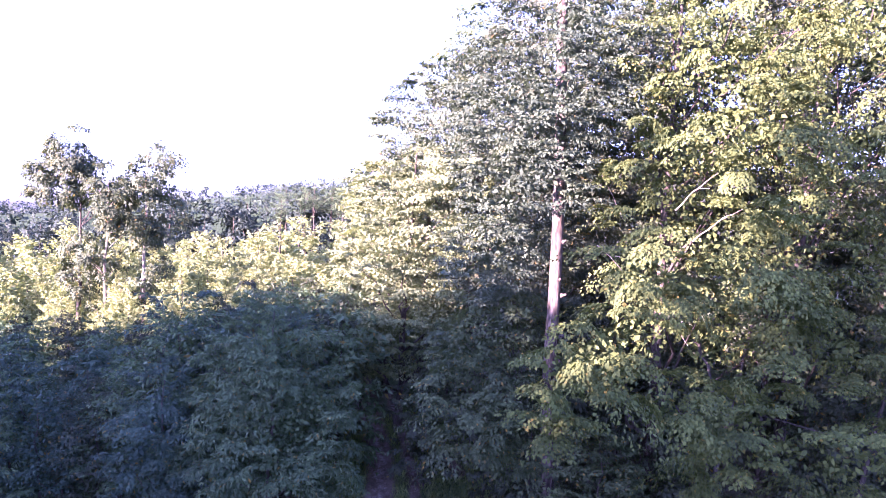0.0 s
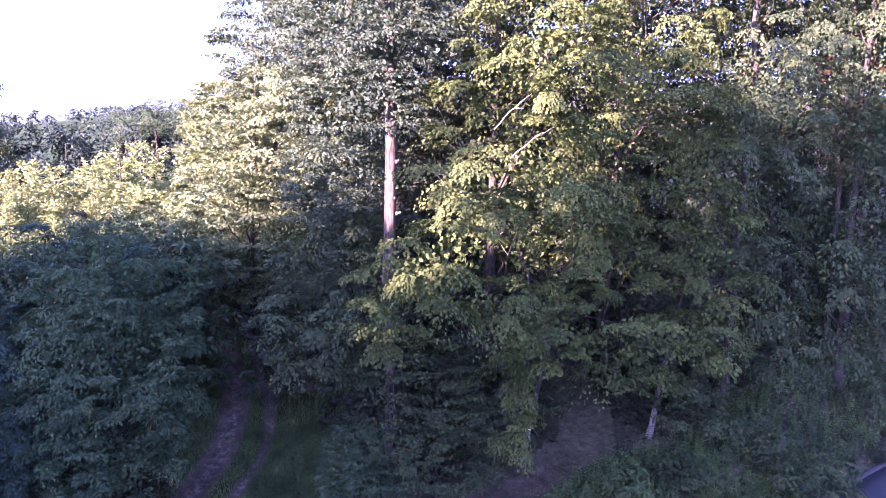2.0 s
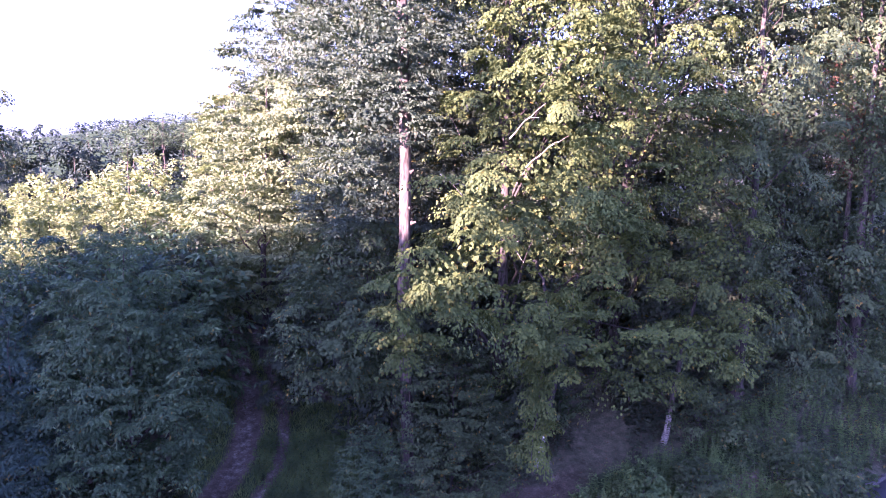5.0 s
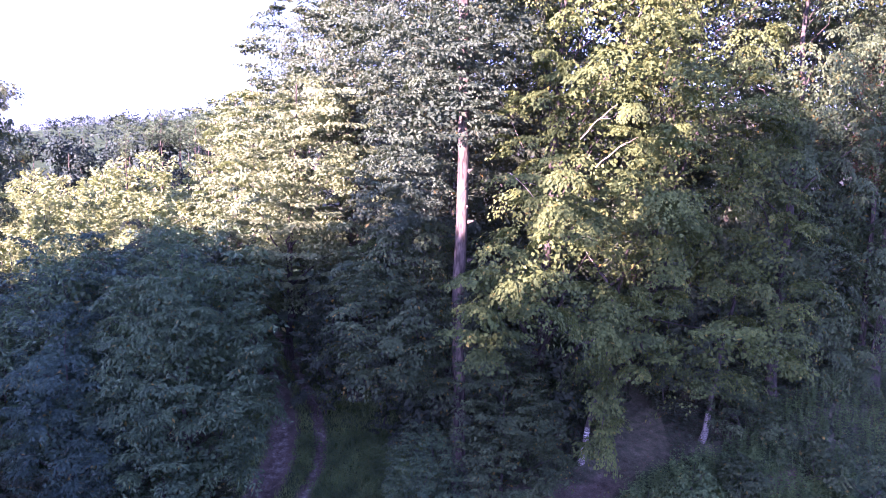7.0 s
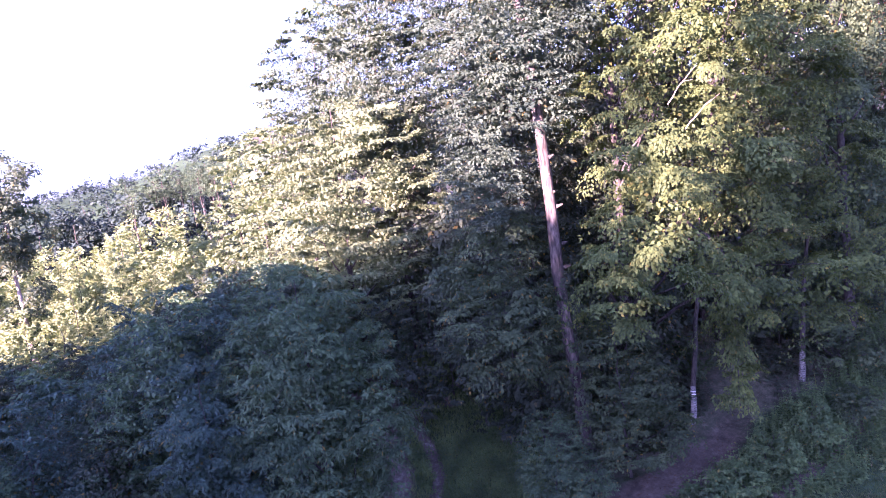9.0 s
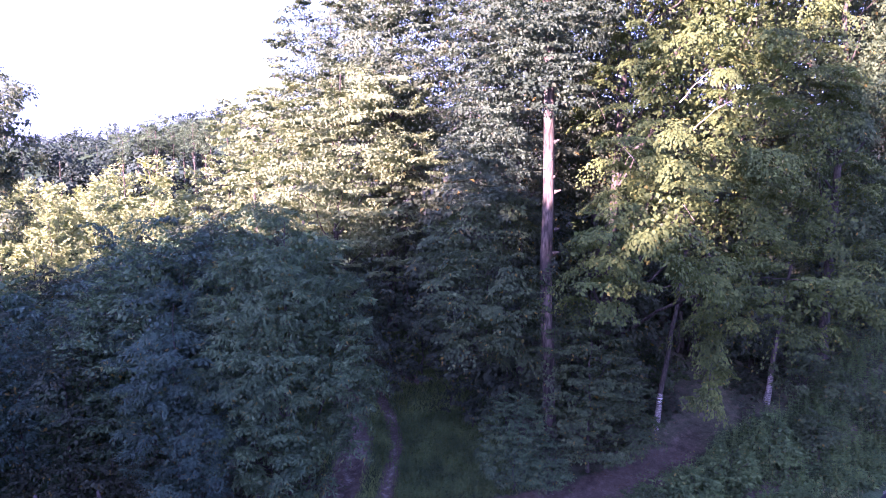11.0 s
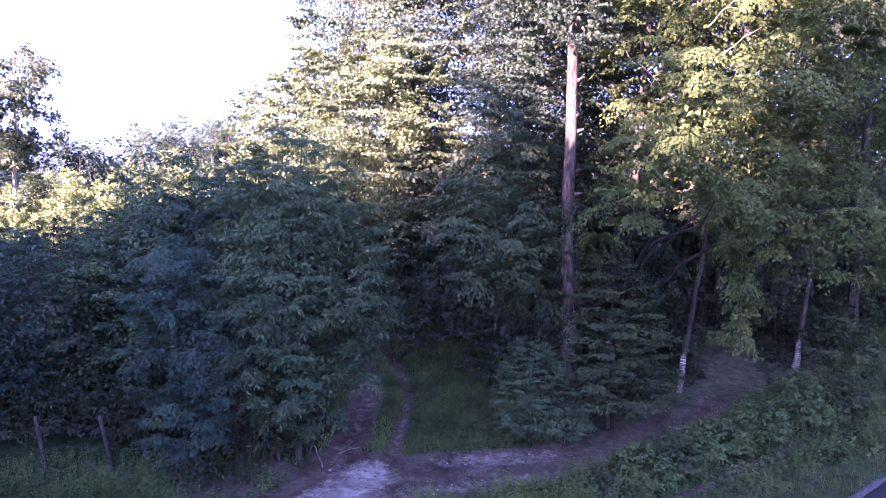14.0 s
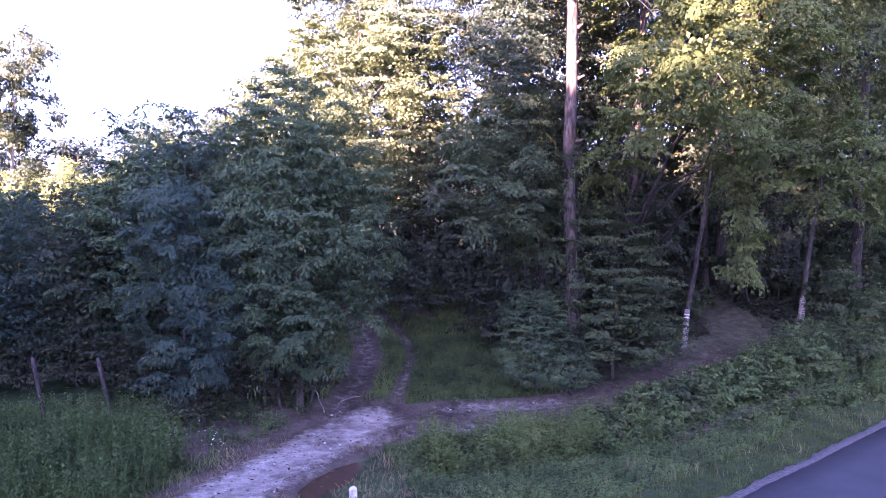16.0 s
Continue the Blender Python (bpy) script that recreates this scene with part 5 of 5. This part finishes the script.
def stones():
    """Loose stones on the wheel strip and the trodden crossing."""
    m, n, l, s = material("field_stone")
    geo = n.new("ShaderNodeNewGeometry")
    l.new(ramp_node(n, l, geo.outputs["Random Per Island"], [(0.0, (0.12, 0.105, 0.09)), (0.7, (0.3, 0.27, 0.24)), (1.0, (0.52, 0.5, 0.46))]).outputs["Color"], s.inputs["Base Color"])
    s.inputs["Roughness"].default_value = 0.9
    g = np.random.default_rng(21)
    pieces = []
    while len(pieces) < 220:
        x, y = -10 + 14 * g.random(), 13.5 + 10 * g.random()
        if grit_at(np.array([x]), np.array([y]))[0] < 0.12 + 0.3 * g.random():
            continue
        r = 0.014 + 0.035 * g.random() ** 2.5
        z = hz(x, y) - 0.03
        pieces.append(tube([(x, y, z - r * 0.5), (x, y, z - r * 0.2), (x + 0.1 * r, y, z + r * 0.45), (x + 0.1 * r, y, z + r * 0.6)], [r * 0.5, r, r * 0.75, r * 0.05], 6, 0.16))
    tagged(new("loose_stones", mesh_of("loose_stones", *joined(pieces), m)), "loose pale stones scattered on the wheel track", "stones", kind="stuff")


stones()


def fallen_stick(a, b, seed):
    a, b = np.array(a, float), np.array(b, float)
    ob = thing("fallen_stick", *a, "pale broken stick leaning at the thicket's foot", "stick", "fallen sticks")
    p = bent(np.zeros(3), b - a, 0.03, 6, 0.03, seed)
    part("shaft", mesh_of("shaft", *tube(p, np.linspace(0.022, 0.012, 6), 6, 0.06), BARK_BLEACHED, True), ob)
    part("twig", mesh_of("twig", *tube(bent(p[3], p[3] + np.array((0.12, -0.05, 0.16)), 0.01, 4, 0.05, seed + 1), np.linspace(0.01, 0.004, 4), 5), BARK_BLEACHED, True), ob)


fallen_stick((-4.5, 22.9, hz(-4.5, 22.9) - 0.02), (-4.75, 23.1, hz(-4.7, 23.0) + 0.62), 3)
fallen_stick((-3.9, 23.6, hz(-3.9, 23.6)), (-3.2, 23.75, hz(-3.2, 23.75) + 0.08), 5)


# ---- herbs, grass and fallen leaves ----
def scatter(count, xr, yr, test, seed):
    g = np.random.default_rng(seed)
    x, y = xr[0] + (xr[1] - xr[0]) * g.random(count * 4), yr[0] + (yr[1] - yr[0]) * g.random(count * 4)
    k = g.random(count * 4) < test(x, y)
    return x[k][:count], y[k][:count], g


def blades(name, x, y, g, high, wide, mat, label, lean=0.35):
    n = len(x)
    base = np.stack([x, y, height(x, y) - 0.03], 1)
    way = unit(np.stack([lean * g.normal(size=n), lean * g.normal(size=n), np.ones(n)], 1))
    up = unit(g.normal(size=(n, 3)) * np.array([1, 1, 0.1]))
    size = high * (0.5 + 0.8 * g.random(n))
    v, q = leaves(base, way, up, size, wide * (0.7 + 0.6 * g.random(n)))
    tagged(new(name, mesh_of(name, v, q, mat)), label, "grass", kind="stuff")


def herbs(name, x, y, g, high, leaf, wide, rows, mat, label, category="weeds", rise=-0.1):
    """Leafy stalks: pairs of leaves up a stem, one mass of weeds."""
    n = len(x)
    z0 = height(x, y) - 0.03
    tall = high * (0.6 + 0.6 * g.random(n)) * (1 + 0.22 * np.sin(x * 2.3 + 1.3 * y) * np.sin(1.9 * y - 0.7 * x))
    tilt = 0.12 * g.normal(size=(n, 2))
    at, way, nrm, ln = [], [], [], []
    for r in range(rows):
        f = (r + 0.6) / rows
        for side in range(3):
            a = g.random(n) * 2 * np.pi
            d = np.stack([np.cos(a), np.sin(a), 0.25 * g.normal(size=n) + rise], 1)
            at.append(np.stack([x + tilt[:, 0] * tall * f, y + tilt[:, 1] * tall * f, z0 + tall * f], 1))
            way.append(d)
            nrm.append(np.array([0, 0, 1.0]) + 0.35 * g.normal(size=(n, 3)))
            ln.append(leaf * (1.15 - 0.6 * f) * (0.7 + 0.6 * g.random(n)))
    lv, lq = leaves(np.concatenate(at), np.concatenate(way), np.concatenate(nrm), np.concatenate(ln), np.concatenate(ln) * wide)
    sv, sq = leaves(np.stack([x, y, z0], 1), np.stack([tilt[:, 0], tilt[:, 1], np.ones(n)], 1), g.normal(size=(n, 3)), tall, np.full(n, 0.02))
    tagged(new(name, mesh_of(name, *joined([(lv, lq), (sv, sq)]), mat)), label, category, kind="stuff")


def verge():
    def open_ground(x, y):
        return (1 - np.clip(bare_at(x, y) * 1.2, 0, 1)) * (road_off(x, y) < -0.25)

    def herb_band(x, y):
        near = near_line(x, y, [(-3.0, 17.2), (-2.0, 17.6), (1.5, 18.4), (5.3, 19.3), (8.5, 19.9), (12.3, 20.3), (18, 20.8)])
        return (near < 1.25) * (x > -2.7) * open_ground(x, y) * np.clip(0.55 + np.sin(x * 2.1 + y) * np.sin(y * 2.7 - x * 0.8), 0.12, 1)

    def nettle_bed(x, y):
        return ((x > -16) & (x < -8.3 - 0.3 * np.abs(y - 19)) & (y > 15.2) & (y < 21.6)) * 1.0

    x, y, g = scatter(1500, (-16, -8), (15, 22), nettle_bed, 1)
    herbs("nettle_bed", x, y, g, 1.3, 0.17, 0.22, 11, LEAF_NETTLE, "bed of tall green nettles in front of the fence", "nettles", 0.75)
    x, y, g = scatter(3200, (-4, 20), (17, 24), herb_band, 2)
    herbs("roadside_weeds", x, y, g, 0.55, 0.16, 0.55, 5, LEAF_HERB, "tangle of broad-leaved weeds along the verge")
    x, y, g = scatter(500, (-4, 18), (16.5, 22), lambda x, y: herb_band(x, y) * (np.sin(x * 1.7) * np.cos(y * 2.3 + x) > 0.1), 16)
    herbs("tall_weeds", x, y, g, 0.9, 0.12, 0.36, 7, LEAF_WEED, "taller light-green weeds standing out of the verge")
    x, y, g = scatter(900, (-2.8, 5.5), (16.8, 21), lambda x, y: herb_band(x, y) * np.clip(1.2 - 0.2 * np.abs(x), 0.15, 1), 21)
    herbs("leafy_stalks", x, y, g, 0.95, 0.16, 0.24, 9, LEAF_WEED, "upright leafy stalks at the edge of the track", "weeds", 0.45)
    x, y, g = scatter(900, (-4, 18), (15, 21.5), lambda x, y: open_ground(x, y) * (np.sin(x * 1.1 + 2) * np.sin(y * 1.9) > -0.2), 17)
    blades("seeding_grass", x, y, g, 0.36, 0.012, DRY_GRASS, "thin straw-coloured grass stalks among the weeds", 0.3)
    x, y, g = scatter(2000, (7, 29), (19, 29), lambda x, y: (near_line(x, y, [(8.5, 21.0), (12, 21.4), (16, 22.2), (21, 24.0), (27, 26.6)]) < 1.2) * (road_off(x, y) < -0.5) * (near_line(x, y, BRANCH_UP) > 1.0) * 1.0, 12)
    herbs("bank_weeds", x, y, g, 1.0, 0.13, 0.5, 7, LEAF_HERB, "tall leafy weeds on the bank beside the road")
    x, y, g = scatter(2600, (5, 32), (23.5, 33), lambda x, y: (near_line(x, y, BRANCH_UP) > 1.1) * (y < 29 + np.clip(x - 18, 0, 5)) * 0.9, 13)
    herbs("forest_ferns", x, y, g, 0.5, 0.24, 0.45, 4, LEAF_DARK_SHADED, "low dark ferns and seedlings on the forest floor")
    x, y, g = scatter(7500, (-3.4, 20), (13.5, 21.5), lambda x, y: open_ground(x, y) * (road_off(x, y) < -1.5) * (y < 20.6 + 0.06 * x), 3)
    herbs("low_weeds", x, y, g, 0.22, 0.085, 0.7, 3, LEAF_HERB, "low leafy weeds on the verge")
    x, y, g = scatter(14000, (-3, 22), (11.5, 22), lambda x, y: open_ground(x, y) * (road_off(x, y) < -1.3) * 0.5, 4)
    blades("verge_grass", x, y, g, 0.16, 0.014, GRASS, "green grass between the weeds of the verge")
    x, y, g = scatter(34000, (-3, 20), (11.0, 21.5), lambda x, y: (road_off(x, y) < -0.28) * (road_off(x, y) > -1.75) * 1.0, 20)
    blades("mown_grass", x, y, g, 0.11, 0.016, MOWN_GRASS, "mown dark green grass along the road edge")
    x, y, g = scatter(40000, (-4.5, 4), (22.5, 38), lambda x, y: open_ground(x, y), 5)
    blades("track_grass", x, y, g, 0.22, 0.019, TRACK_GRASS, "grass on the crown and sides of the track")
    x, y, g = scatter(2400, (-10, -2), (15, 21), lambda x, y: (near_line(x, y, STRIP) > 0.8) * (near_line(x, y, STRIP) < 3.2) * (road_off(x, y) < -0.2) * (np.hypot((x + 5.0) / 1.5, (y - 17.75) / 1.8) > 1) * 0.8, 6)
    blades("dry_grass", x, y, g, 0.2, 0.012, DRY_GRASS, "dry straw-coloured grass beside the puddle", 0.7)
    x, y, g = scatter(1900, (-5.2, -2.4), (15.0, 18.4), lambda x, y: (np.abs((y - 17.75) * 0.598 - (x + 5.0) * 0.802) > 0.62) * 0.9, 18)
    blades("straw_tuft", x, y, g, 0.17, 0.011, DRY_GRASS, "short bleached grass round the puddle and marker", 0.8)
    x, y, g = scatter(9000, (-16, -7), (14, 24.5), lambda x, y: open_ground(x, y), 7)
    blades("left_grass", x, y, g, 0.3, 0.018, GRASS, "rough grass between the weeds")
    x, y, g = scatter(2800, (-2.5, 2.6), (22.9, 29), lambda x, y: open_ground(x, y) * (x > -1.2 - 0.3 * np.abs(y - 25)), 8)
    herbs("track_weeds", x, y, g, 0.34, 0.1, 0.5, 4, LEAF_HERB, "low weeds in the grass of the track")
    x, y, g = scatter(1100, (-16, -4.6), (20.6, 24.6), lambda x, y: (near_line(x, y, STRIP) > 1.6) * (near_line(x, y, TRACK_L) > 0.8) * np.clip(0.45 + 0.5 * np.sin(x * 1.9) * np.sin(y * 2.4 + x), 0.05, 1), 19)
    herbs("shade_weeds", x, y, g, 0.42, 0.11, 0.5, 4, LEAF_HERB, "patchy low weeds on brown earth under the thicket")
    # fallen leaves
    x, y, g = scatter(3400, (-10, 18), (16.5, 32), lambda x, y: np.clip(bare_at(x, y), 0, 1) * (1 - 0.7 * np.clip(grit_at(x, y), 0, 1)), 9)
    n = len(x)
    v, q = leaves(np.stack([x, y, height(x, y) + 0.015], 1), np.c_[g.normal(size=(n, 2)), 0.1 * g.normal(size=n)], np.array([0, 0, 1.0]) + 0.2 * g.normal(size=(n, 3)), np.full(n, 0.1), np.full(n, 0.06))
    tagged(new("fallen_leaves", mesh_of("fallen_leaves", v, q, LITTER)), "brown fallen leaves scattered on bare earth", "leaves", kind="stuff")
    x, y, g = scatter(10, (-8.9, -7.4), (18.2, 20.6), lambda x, y: 0.5 + 0 * x, 10)
    herbs("white_umbels", x, y, g, 0.8, 0.12, 0.35, 4, LEAF_HERB, "stalks of pale flowering weeds")
    n = len(x) * 6
    xx, yy = np.repeat(x, 6) + 0.06 * g.normal(size=n), np.repeat(y, 6) + 0.06 * g.normal(size=n)
    v, q = leaves(np.stack([xx, yy, height(xx, yy) + 0.55 + 0.25 * g.random(n)], 1), g.normal(size=(n, 3)) * np.array([1, 1, 0.2]), np.array([0, 0, 1.0]) + 0.3 * g.normal(size=(n, 3)), np.full(n, 0.045), np.full(n, 0.04))
    tagged(new("flower_heads", mesh_of("flower_heads", v, q, FLOWER)), "small white flower heads above the weeds", "flowers", kind="stuff")


verge()
